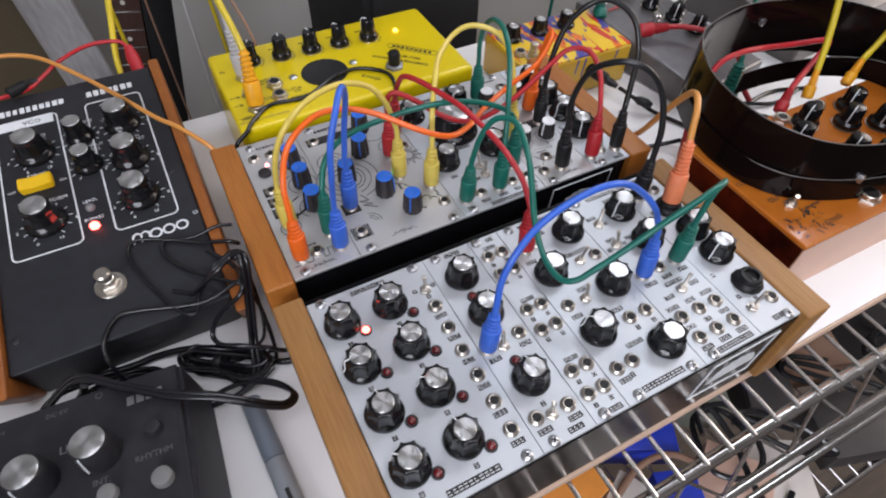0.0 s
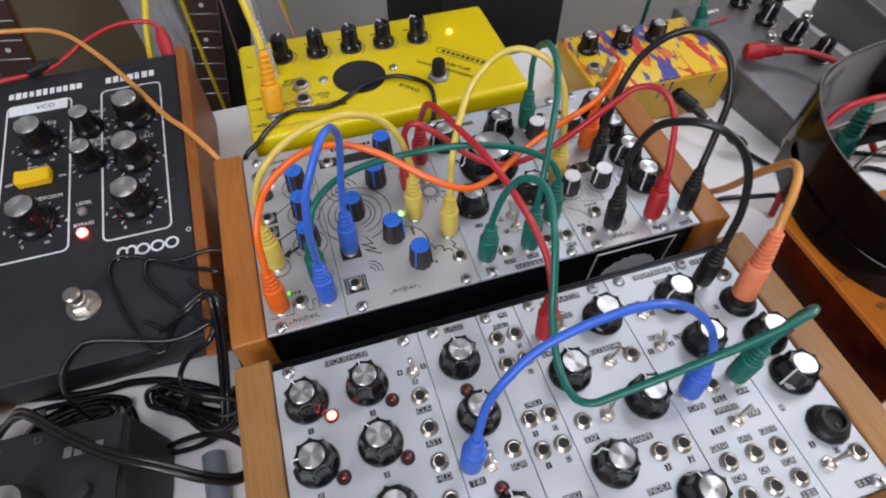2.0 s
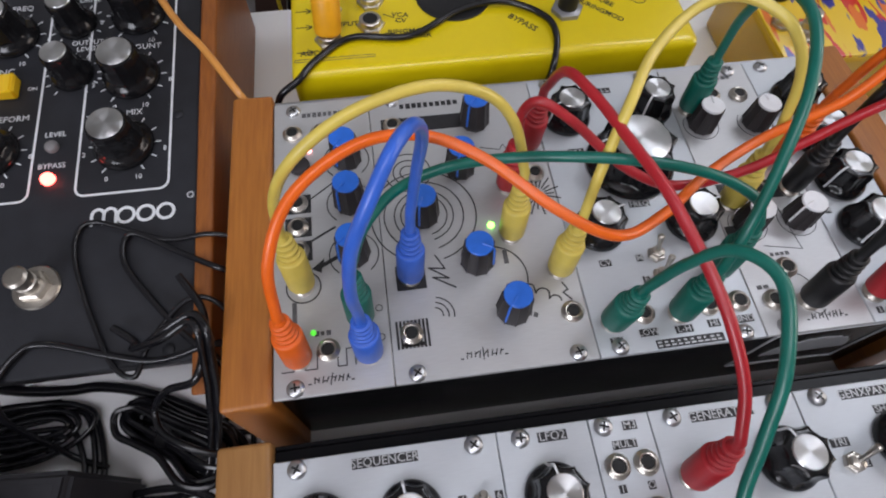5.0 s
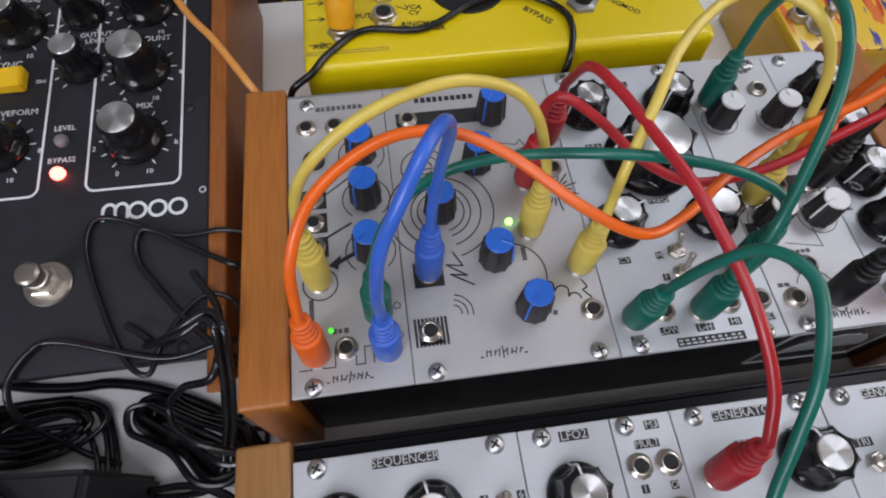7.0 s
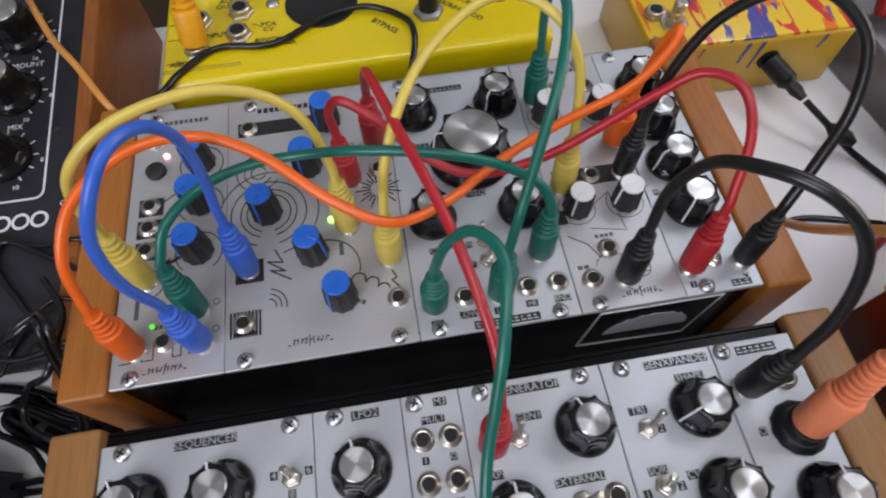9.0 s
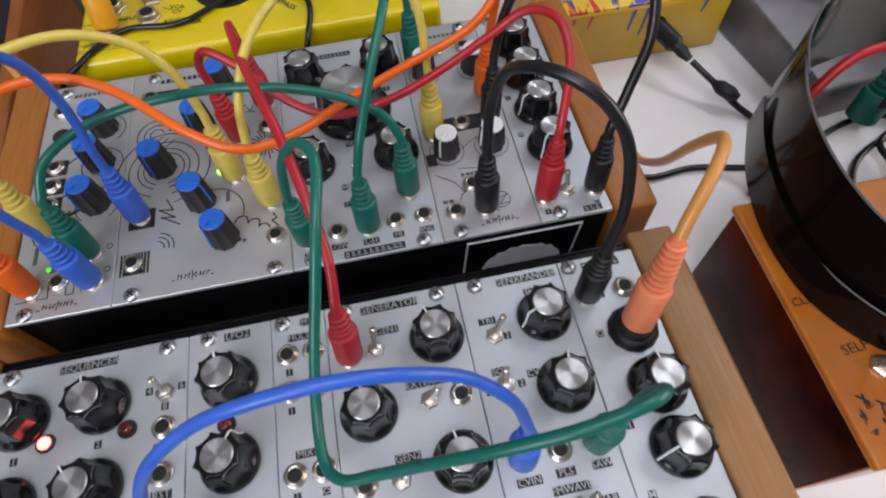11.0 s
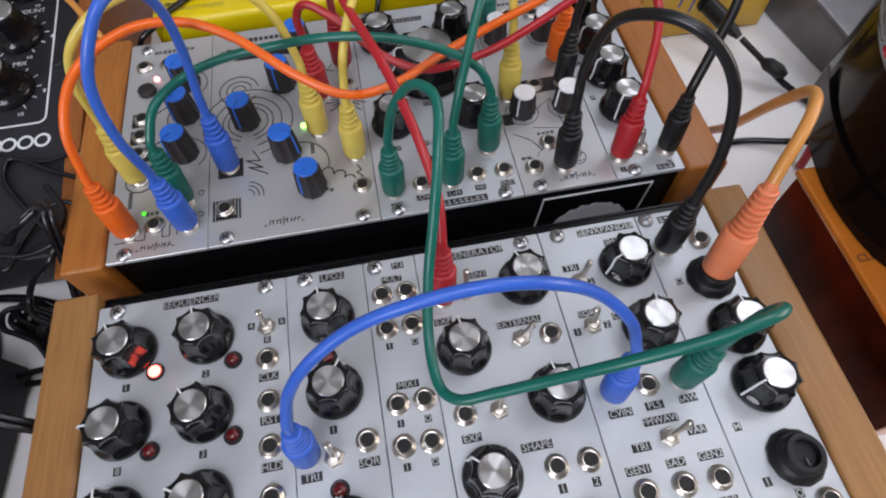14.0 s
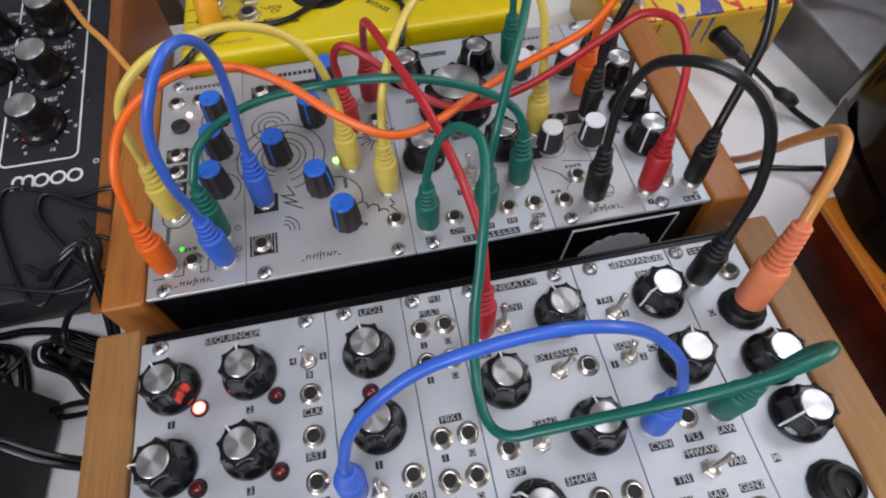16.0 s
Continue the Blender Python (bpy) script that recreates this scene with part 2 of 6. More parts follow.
def _pointer(s, h):
    def f(bm):
        tube(bm, [(0.0050 * s, 0, h + .0001), (.0077 * s, 0, h - .0001), (.0083 * s, 0, h * .93), (.0086 * s, 0, h * .55), (.0089 * s, 0, .0050), (.0098 * s, 0, .0024)], .00042, 6)
    return f


def _cap(r, h):
    def f(bm):
        lathe(bm, [(r, 0), (r, h), (r * .94, h + .0003), (r * .5, h + .00025), (r * .05, h + .0002)], 40)
    return f


def knob_set(s, h, name):
    return (mesh_of("knob", KNOB, _davies(s, h)), mesh_of("pointer_line", WHITE_INK, _pointer(s, h)), mesh_of("metal_cap", CAPAL, _cap(.0053 * s, .0004)), h)


K_STD = knob_set(1.0, .0128, "std")
K_BIG = knob_set(1.80, .0165, "big")
K_BIG = K_BIG[:2] + (mesh_of("metal_cap", CAPAL, _cap(.0114, .0005)), K_BIG[3])
K_SMALL = knob_set(0.88, .0140, "small")


def prism(bm, prof, n=10, rib=0.0):
    """A ten-sided tapering knob body with a fine rib on each corner."""
    rings = []
    for r, z in prof:
        ring = []
        for i in range(n):
            for da, k in ((-0.05, 1.0), (0.0, 1.0 + rib), (0.05, 1.0), (math.pi / n, math.cos(math.pi / n) * 1.01)):
                a = 2 * math.pi * i / n + da
                ring.append(bm.verts.new((r * k * math.cos(a), r * k * math.sin(a), z)))
        rings.append(ring)
    m = len(rings[0])
    for a, b in zip(rings, rings[1:]):
        for i in range(m):
            bm.faces.new((a[i], a[(i + 1) % m], b[(i + 1) % m], b[i]))
    bm.faces.new(rings[-1])
    bm.faces.new(rings[0][::-1])


def _cone(bm):
    prism(bm, [(.0060, 0), (.0062, .0006), (.0061, .002), (.0053, .0138), (.0051, .0142)], 10, 0.05)


def _cone_s(bm):
    prism(bm, [(.0056, 0), (.0058, .0006), (.0057, .002), (.0050, .0118), (.0048, .0122)], 10, 0.05)


CONE, CONE_S = mesh_of("knob", MATTEKNOB, _cone), mesh_of("knob", MATTEKNOB, _cone_s)
CONE_CAP = mesh_of("coloured_cap", BLUECAP, _cap(.0050, .0006))
CONE_CAPW = mesh_of("white_cap", WHITECAP, _cap(.0047, .0006))


def _cline(h, r0, r1):
    return lambda bm: tube(bm, [(r1 * .2, 0, h + .0009), (r1 * .9, 0, h + .0008), (r1 + .0004, 0, h - .0006), (r0 + .0001, 0, .003)], .00045, 6)


CONE_LB, CONE_LW = mesh_of("pointer_line", BLUECAP, _cline(.0143, .0062, .0052)), mesh_of("pointer_line", WHITECAP, _cline(.0123, .0058, .0048))


def _nut(bm):
    prof = [(.0040, 0), (.0041, .0004), (.0040, .0012), (.0034, .0016), (.0031, .0021), (.0028, .0023), (.0024, .0022), (.0022, .0008)]
    lathe(bm, prof, 24, 0)


JACK = mesh_of("jack_nut", NICKEL, _nut)
JACK_HOLE = mesh_of("jack_socket", HOLE, lambda bm: lathe(bm, [(.0021, .0012), (.0021, .0019), (.0006, .00192)], 20))
SCREW = mesh_of("panel_screw", STEEL, lambda bm: lathe(bm, [(.0030, 0), (.0031, .0004), (.0028, .0011), (.0020, .0016), (.0008, .0018)], 24))


def _cross(bm):
    box(bm, -.0016, .0016, -.00032, .00032, .0013, .00186)
    box(bm, -.00032, .00032, -.0016, .0016, .0013, .00188)


CROSS = mesh_of("cross_slot", HOLE, _cross, False)
SW_NUT = mesh_of("switch_nut", NICKEL, lambda bm: lathe(bm, [(.0034, 0), (.0034, .0014), (.0030, .0018), (.0024, .0019), (.0024, .0034), (.0016, .0038)], 6))
SW_LEVER = mesh_of("switch_lever", NICKEL, lambda bm: lathe(bm, [(.0009, 0), (.0010, .004), (.0013, .0078), (.0015, .0092), (.0010, .0099)], 14))
LEDM = lambda material: mesh_of("led", material, lambda bm: lathe(bm, [(.0022, 0), (.0022, .0010), (.0019, .0016), (.0012, .0021), (.0003, .0022)], 20))
LED_OFF, LED_RED, LED_GRN, LED_GRND, LED_PINK = LEDM(LEDOFF), LEDM(LEDRED), LEDM(LEDGREEN), LEDM(LEDGREEN_DIM), LEDM(LEDPINK)
BEZEL = mesh_of("led_bezel", INK, lambda bm: lathe(bm, [(.0032, 0), (.0032, .0009), (.0029, .0013), (.0022, .0011)], 28))


def big_nut(bm):
    lathe(bm, [(.0091, 0), (.0093, .0008), (.0091, .0016), (.0082, .0030), (.0078, .0036), (.0070, .0040)], 12)
    lathe(bm, [(.0066, .0036), (.0066, .0066), (.0060, .0074), (.0052, .0076), (.0044, .0074), (.0042, .0040)], 36)


BIGJACK = mesh_of("jack_body", RUBBER_BLK, big_nut)
BIGJACK_HOLE = mesh_of("jack_socket", HOLE, lambda bm: lathe(bm, [(.0041, .0042), (.0041, .0050), (.001, .00502)], 24))
BIGJACK_RIM = mesh_of("jack_spring", GREYMETAL, lambda bm: box(bm, -.0002, .0002, -.0036, -.0012, .0050, .0060, .0001, 1))

# ---------- module helpers (millimetres from the panel's lower left corner) ----------


def knob(mod, x, y, angle=120, kit=K_STD):
    k = put("knob", kit[0], mod, mm(x, y, 0.05, angle))
    put("pointer_line", kit[1], k)
    put("metal_cap", kit[2], k, at(0, 0, kit[3]), "spun aluminium cap")
    return k


def cone_knob(mod, x, y, angle=250, white=False):
    k = put("knob", CONE_S if white else CONE, mod, mm(x, y, 0.05, angle))
    put("coloured_cap", CONE_CAPW if white else CONE_CAP, k, at(0, 0, .0122 if white else .0142), "white cap" if white else "bright blue cap")
    put("pointer_line", CONE_LW if white else CONE_LB, k)
    return k


def jack(mod, x, y):
    j = put("jack_nut", JACK, mod, mm(x, y, 0.03))
    put("jack_socket", JACK_HOLE, j)


def big_jack(mod, x, y):
    j = put("jack_body", BIGJACK, mod, mm(x, y, 0.03))
    put("jack_socket", BIGJACK_HOLE, j)
    put("contact_spring", BIGJACK_RIM, j, None, "dull metal contact")


def screw(mod, x, y, a=20):
    s = put("panel_screw", SCREW, mod, mm(x, y, 0.03, a))
    put("cross_slot", CROSS, s)


def toggle(mod, x, y, tilt=18, turn=0):
    s = put("switch_nut", SW_NUT, mod, mm(x, y, 0.03, 15))
    put("switch_lever", SW_LEVER, s, pose(0, 0, .003, 0, 0, turn - 15) @ pose(0, 0, 0, -tilt - 4, 0, 0) @ Matrix.Scale(0.88, 4))


def led(mod, x, y, kind):
    b = put("led_bezel", BEZEL, mod, mm(x, y, 0.03))
    put("led", kind, b, at(0, 0, .0004), "lit" if kind is not LED_OFF else "unlit dark red")


def tag_label(mod, s, x, y, h=2.6, a=0.0):
    """A black printed bar with the words left bare."""
    w = max(2.4, len(s) * h * 0.80 + 0.7)
    bm = BM()
    box(bm, -w / 2000, w / 2000, -h / 2000 - .0002, h / 2000 + .0002, 0, .00008)
    o = part("label_bar", bm, INK, mod, m=mm(x, y, 0.04, a), smooth=False)
    lettering(o, s, 0, 0, h, SILVERTXT, 0.10, 0, 0.00002)


def bars(mod, x, y, w, h, n, material=None, bg=None, z=0.04, a=0.0):
    """Lettering too fine or not to be spelt out: a row of small bars."""
    rng = random.Random(int(x * 31 + y * 17))
    bm = BM()
    cx = -w / 2
    step = w / n
    for i in range(n):
        ww = step * rng.uniform(0.62, 0.8)
        if bg:
            box(bm, cx * .001, (cx + ww) * .001, -h * .00036, -h * .00014, 0, .0001)
            box(bm, cx * .001, (cx + ww * rng.uniform(.4, 1)) * .001, h * .00010, h * .00034, 0, .0001)
        else:
            hh = h * rng.uniform(0.75, 1.0)
            box(bm, cx * .001, (cx + ww) * .001, -hh * .0005, hh * .0005, 0, .0001)
        cx += step
    if bg:
        b2 = BM()
        box(b2, -(w / 2 + .6) * .001, (w / 2 + .2) * .001, -(h / 2 + .3) * .001, (h / 2 + .3) * .001, 0, .00008)
        o = part("label_bar", b2, bg, mod, m=mm(x, y, z, a), smooth=False)
        return part("lettering_bar", bm, material or SILVERTXT, o, m=mm(0, 0, .06), smooth=False)
    return part("lettering_bar", bm, material or INK, mod, m=mm(x, y, z, a), smooth=False)


def line_art(mod, pts, w=0.4, material=None, z=0.05):
    """A printed line through points in millimetres."""
    bm = BM()
    P = [Vector((x * .001, y * .001, 0)) for x, y in pts]
    for i, (a, b) in enumerate(zip(P, P[1:])):
        d = (b - a).normalized()
        s = Vector((-d.y, d.x, 0)) * w * .0005
        e = d * w * .0003
        up = Vector((0, 0, .00005 + .000004 * (i % 3)))
        q = [bm.verts.new(p) for p in (a - e - s + up, b + e - s + up, b + e + s + up, a - e + s + up)]
        lo = [bm.verts.new(v.co - up - Vector((0, 0, .00005))) for v in q]
        bm.faces.new(q)
        for k in range(4):
            bm.faces.new((q[k], lo[k], lo[(k + 1) % 4], q[(k + 1) % 4]))
    return part("printed_line", bm, material or INK, mod, m=mm(0, 0, z), smooth=False)


def scribble(mod, x, y, w, h, material=None):
    """A spidery maker's mark: uneven fine strokes with a taller stroke in the middle."""
    rng = random.Random(int(x * 13 + y))
    n = 9
    for i in range(n):
        px = x - w / 2 + w * (i + .5) / n
        k = 1.9 if i == n // 2 else rng.uniform(.8, 1.15)
        line_art(mod, [(px - .25, y - h * .5 * k), (px + rng.uniform(-.2, .5), y + h * .5 * k)], 0.42, material or INK)
        if i % 2 == 0:
            line_art(mod, [(px, y + rng.uniform(-.4, .4) * h), (px + w / n * .8, y + rng.uniform(-.5, .5) * h)], 0.38, material or INK)
    line_art(mod, [(x - w / 2 - 1.6, y - h * .5), (x - w / 2 - .8, y - h * .5)], 0.5, material or INK)
    line_art(mod, [(x + w / 2 + .8, y - h * .5), (x + w / 2 + 1.6, y - h * .5)], 0.5, material or INK)


def arc(cx, cy, r, a0, a1, n=24, ry=None):
    return [(cx + r * math.cos(radians(a0 + (a1 - a0) * i / n)), cy + (ry or r) * math.sin(radians(a0 + (a1 - a0) * i / n))) for i in range(n + 1)]


def ink_patch(mod, x0, x1, y0, y1, material=None, z=0.035):
    bm = BM()
    box(bm, x0 * .001, x1 * .001, y0 * .001, y1 * .001, 0, .00006)
    return part("printed_patch", bm, material or INK, mod, m=mm(0, 0, z), smooth=False)


HP, PANEL_H, TOP = 5.08, 128.5, 70.0


def module(label, x0, hp, y0, material=None, group="synthesizer modules"):
    t = thing("synthesizer_module", label, "synthesizer module", mm(x0 * HP, y0, TOP), group)
    bm = BM()
    box(bm, .00012, hp * HP * .001 - .00012, 0, PANEL_H * .001, -.002, 0, .0003, 1)
    part("panel", bm, material or PANEL, t, smooth=False)
    return t


# ---------- room ----------


def slab(name, label, x0, x1, y0, y1, z0, z1, material, cat=""):
    bm = BM()
    box(bm, x0, x1, y0, y1, z0, z1)
    return tagged(part(name, bm, material, None, smooth=False), label, cat or name.split("_")[0], "", "structure")


slab("floor", "dark wooden floor boards", -2.1, 2.1, -2.1, 1.22, -0.95, -0.9, FLOORM)
slab("ceiling", "plain off-white ceiling", -2.1, 2.1, -2.1, 1.22, 1.7, 1.75, CEIL)
slab("wall_north", "plain grey painted wall", -2.1, 2.1, 1.12, 1.22, -0.9, 1.7, WALLGREY)
slab("wall_south", "plain warm painted wall", -2.1, 2.1, -2.1, -2.0, -0.9, 1.7, WALLWARM)
slab("wall_west", "plain warm painted wall", -2.1, -2.0, -2.0, 1.12, -0.9, 1.7, WALLWARM)
slab("wall_east", "plain warm painted wall", 2.0, 2.1, -2.0, 1.12, -0.9, 1.7, WALLWARM)

# ---------- shelf and table board ----------
bm = BM()
box(bm, -0.62, 1.05, 0.0004, 0.425, -0.009, 0.0, 0.0010, 2)
tb = tagged(part("table_board", bm, WHITETABLE, None), "white laminate board lying on a chrome wire shelf", "tabletop")
bm = BM()
box(bm, -0.62, 1.05, -0.0016, 0.0003, -0.009, -0.0006, 0.0005, 1)
part("edge_strip", bm, TABLEEDGE, tb, "bare peach-coloured edge strip")
shelf = thing("wire_shelf", "chrome wire shelf under the white board", "shelf")
bm = BM()
tube(bm, [(-0.64, -0.0300, -0.0190), (1.07, -0.0300, -0.0190)], 0.0047, 14)
part("front_rail", bm, CHROME, shelf)
bm = BM()
tube(bm, [(-0.64, -0.0495, -0.052), (1.07, -0.0495, -0.052)], 0.0034, 12)
part("lower_rail", bm, CHROME, shelf)
bm = BM()
tube(bm, [(-0.64, -0.0575, -0.058), (1.07, -0.0575, -0.058)], 0.0026, 10)
part("lower_rail", bm, CHROME, shelf)
ROD = mesh_of("shelf_wire", CHROME, lambda bm: tube(bm, [(0, -0.032, 0), (0, 0.43, 0)], 0.0016, 8))
for i in range(80):
    put("shelf_wire", ROD, shelf, at(-0.5696 + i * 0.0204, 0, -0.0140))
TRUSS = mesh_of("truss_wire", CHROME, lambda bm: tube(bm, [(0, -0.032, -0.021), (0.03, -0.0485, -0.050), (0.06, -0.032, -0.021)], 0.0014, 6))
for i in range(26):
    put("truss_wire", TRUSS, shelf, at(-0.55 + i * 0.06, 0, 0))

low = thing("wire_shelf", "lower chrome wire shelf holding boxes and leads", "shelf")
bm = BM()
tube(bm, [(-0.64, -0.09, -0.250), (1.07, -0.09, -0.250)], 0.0042, 10)
part("front_rail", bm, CHROME, low)
for i in range(80):
    put("shelf_wire", ROD, low, at(-0.5696 + i * 0.0204, -0.058, -0.2457))


def carton(name, label, x0, x1, y0, y1, z0, z1, material, a=0.0, cat="box"):
    t = thing(name, label, cat, at((x0 + x1) / 2, (y0 + y1) / 2, z0, a))
    w, d, h = (x1 - x0) / 2, (y1 - y0) / 2, z1 - z0
    bm = BM()
    box(bm, -w, w, -d, d, 0, h * 0.82, 0.002, 2)
    part("body", bm, material, t)
    bm = BM()
    box(bm, -w * 1.02, w * 1.02, -d * 1.02, d * 1.02, h * 0.82, h, 0.002, 2)
    part("lid", bm, material, t)
    return t


BLUEBOX = mat("blue_plastic", (0.02, 0.05, 0.5), 0.4, grain=0.15, scale=40)
ORANGEPL = mat("orange_plastic", (0.8, 0.3, 0.05), 0.4, grain=0.15, scale=40)
WHITECARD = mat("white_card", (0.6, 0.56, 0.52), 0.6, grain=0.1, scale=30)
DARKCARD = mat("dark_card", (0.05, 0.045, 0.045), 0.5, grain=0.3, scale=30)
PINKCARD = mat("pinkish_card", (0.55, 0.36, 0.28), 0.6, grain=0.12, scale=30)
GREENCARD = mat("grey_green_card", (0.22, 0.23, 0.19), 0.6, grain=0.15, scale=30)
BROWNCARD = mat("brown_card", (0.26, 0.15, 0.10), 0.6, grain=0.18, scale=30)
LZ = -0.2435
carton("storage_box", "orange plastic box on the lower shelf", 0.105, 0.195, 0.0, 0.08, LZ, LZ + 0.05, ORANGEPL, 12)
carton("storage_box", "white card box on the lower shelf", 0.192, 0.242, -0.055, 0.012, LZ, LZ + 0.035, WHITECARD, 28)
carton("storage_box", "blue plastic box with a white label on the lower shelf", 0.232, 0.300, 0.020, 0.075, LZ, LZ + 0.04, BLUEBOX, -28)
carton("storage_box", "small blue plastic box on the lower shelf", 0.245, 0.285, -0.032, -0.002, LZ, LZ + 0.03, BLUEBOX, -20)
carton("storage_box", "pinkish card box on the lower shelf", 0.292, 0.345, -0.070, -0.005, LZ, LZ + 0.03, PINKCARD, 35)
carton("storage_box", "flat pale card box on the lower shelf", 0.342, 0.400, -0.078, -0.020, LZ, LZ + 0.018, WHITECARD, -30)
carton("storage_box", "grey-green card box on the lower shelf", 0.318, 0.372, 0.022, 0.075, LZ, LZ + 0.045, GREENCARD, -30)
carton("storage_box", "dark card box on the lower shelf", 0.385, 0.432, -0.010, 0.050, LZ, LZ + 0.05, DARKCARD, -32)
carton("storage_box", "brown card box on the lower shelf", 0.436, 0.520, 0.005, 0.085, LZ, LZ + 0.05, BROWNCARD, -20)
carton("storage_box", "dark card box on the lower shelf", 0.425, 0.52, -0.085, -0.022, LZ, LZ + 0.035, DARKCARD, -18)
carton("storage_box", "dark card box on the lower shelf", 0.56, 0.78, -0.07, 0.08, LZ, LZ + 0.06, DARKCARD, 4)
carton("storage_box", "white card box on the lower shelf", -0.2, -0.03, 0.0, 0.12, LZ, LZ + 0.07, WHITECARD, 4)
carton("storage_box", "brown card box on the lower shelf", 0.00, 0.085, -0.01, 0.09, LZ, LZ + 0.06, BROWNCARD, -5)


def plain_lead(label, pts, r, material, name="cable", cat="cable", per=8):
    bm = BM()
    tube(bm, smooth_path(pts, per), r, 8)
    return tagged(part(name, bm, material, None), label, cat)


for k, (ox, oy) in enumerate(((0.315, -0.01), (0.37, -0.03), (0.46, -0.01), (0.55, -0.03))):
    plain_lead("black lead coiled over the boxes on the lower shelf", [(ox + (0.030 + .006 * math.sin(a * 1.7)) * math.cos(a * 0.9 + k), oy + 0.034 * math.sin(a * 0.9), LZ + 0.0535 + 0.002 * a) for a in range(11)], 0.0028, CABLE_BLK)
plain_lead("black lead hanging over the boxes on the lower shelf", [(0.30, 0.06, LZ + 0.05), (0.325, 0.03, LZ + 0.06), (0.33, -0.01, LZ + 0.05), (0.318, -0.05, LZ + 0.045), (0.335, -0.08, LZ + 0.02), (0.36, -0.07, LZ + 0.024)], 0.003, CABLE_BLK)
plain_lead("brown lead lying over the blue boxes", [(0.20, 0.0, LZ + 0.04), (0.235, 0.012, LZ + 0.045), (0.27, 0.008, LZ + 0.044), (0.30, -0.02, LZ + 0.035)], 0.0032, BROWNCARD)

# ---------- two synthesizer cases ----------


def case(label, y0, y1, wood, tone):
    t = thing("synthesizer_case", label, "synthesizer case", at(0, 0, 0))
    for x0, x1 in ((-0.0172, -0.0003), (0.2442, 0.2622)):
        bm = BM()
        box(bm, x0, x1, y0, y1, 0.0002, 0.0712, 0.0016, 3)
        part("side_panel", bm, wood, t, tone)
    ya, yb = y0 + 0.0045, y1 - 0.0012
    for n, (a, b, z0, z1) in {"front_panel": (ya, ya + 0.0015, 0.003, 0.0668), "back_panel": (yb - 0.0015, yb, 0.003, 0.0668), "bottom_panel": (ya + 0.0016, yb - 0.0016, 0.003, 0.0045)}.items():
        bm = BM()
        box(bm, 0.0, 0.2439, a, b, z0, z1, 0.0003, 1)
        part(n, bm, CASEBLK, t, "glossy black sheet")
    bm = BM()
    box(bm, 0.0, 0.2439, y0 + 0.1338, yb - 0.0016, 0.0655, 0.0668, 0.0003, 1)
    part("rear_flange", bm, CASEBLK, t, "glossy black sheet")
    for a in (ya + 0.0017, y0 + 0.1255):
        bm = BM()
        box(bm, 0.0, 0.2439, a, a + 0.008, 0.058, 0.0678)
        part("mounting_rail", bm, STEEL, t, smooth=False)
    # maker's emblem on the front panel: an outlined slanting frame with a grey oval
    f = Matrix.Translation((0.204, ya - 0.0001, 0.043)) @ Matrix.Rotation(radians(90), 4, "X")
    bm = BM()
    q = [(-0.024, -0.020), (0.026, -0.024), (0.029, 0.017), (-0.021, 0.017), (-0.024, -0.020)]
    tube(bm, [(x, y, 0) for x, y in q], 0.0006, 6)
    part("emblem_frame", bm, WHITE_INK, t, "thin white outline", f)
    bm = BM()
    rim = [(0.004 + 0.0185 * math.cos(radians(q)), -0.010 + (0.0165 + 0.0012 * math.sin(q * 0.31)) * math.sin(radians(q))) for q in range(0, 181, 9)]
    lo = [bm.verts.new((x, y, 0)) for x, y in rim]
    hi = [bm.verts.new((x, y, 0.0003)) for x, y in rim]
    bm.faces.new(hi)
    for k in range(len(rim)):
        bm.faces.new((lo[k], lo[(k + 1) % len(rim)], hi[(k + 1) % len(rim)], hi[k]))
    part("emblem", bm, WHITE_INK, t, "pale silver emblem", f)
    return t


case("flat synthesizer case with honey wood sides", -0.005, 0.1352, CHEEK_L, "honey-coloured wood")
case("flat synthesizer case with reddish-brown wood sides", 0.1460, 0.2815, CHEEK_D, "reddish-brown stained wood")

# ---------- lower row of modules ----------
s = module("silver eight-step sequencer module with black knobs", 0, 14, 0)
KA = (118, 100, 125, 150, 105, 178, 95, 140)
for i, (x, y) in enumerate(((13.6, 108), (41.6, 108), (41.3, 80), (41, 51.6), (41, 23), (13.2, 79.6), (13.2, 51.6), (13.2, 23))):
    knob(s, x, y, KA[i])
    tag_label(s, "12345876"[i], x - 0.5, y - 13.2, 2.3)
for i, (x, y) in enumerate(((23.3, 98.8), (51, 98), (51, 71), (51, 42.3), (51, 14.5), (23.2, 71), (23.2, 42.3), (23.2, 14.8))):
    led(s, x, y, LED_RED if i == 0 else LED_OFF)
for y, w in ((96, "CLK"), (80.5, "RST"), (65, "HLD"), (49, "ADD"), (33, ""), (17, "")):
    jack(s, 63.5, y)
    if w:
        tag_label(s, w, 63.5, y - 6.6)
    else:
        bars(s, 63.5, y - 6.6, 6.5, 2.4, 3, SILVERTXT, INK)
toggle(s, 63.6, 108.3, 8, 10)
tag_label(s, "4", 57.6, 110, 2.3)
tag_label(s, "6", 69, 110, 2.3)
tag_label(s, "8", 63.4, 103.6, 2.3)
tag_label(s, "SEQUENCER", 35, 124.8, 2.8)
bars(s, 36.5, 4.5, 27, 3.0, 10, SILVERTXT, INK)
for x, y in ((7.6, 125.5), (63.5, 125.5), (63.5, 3), (7.6, 3)):
    screw(s, x, y, x * 3 + y)

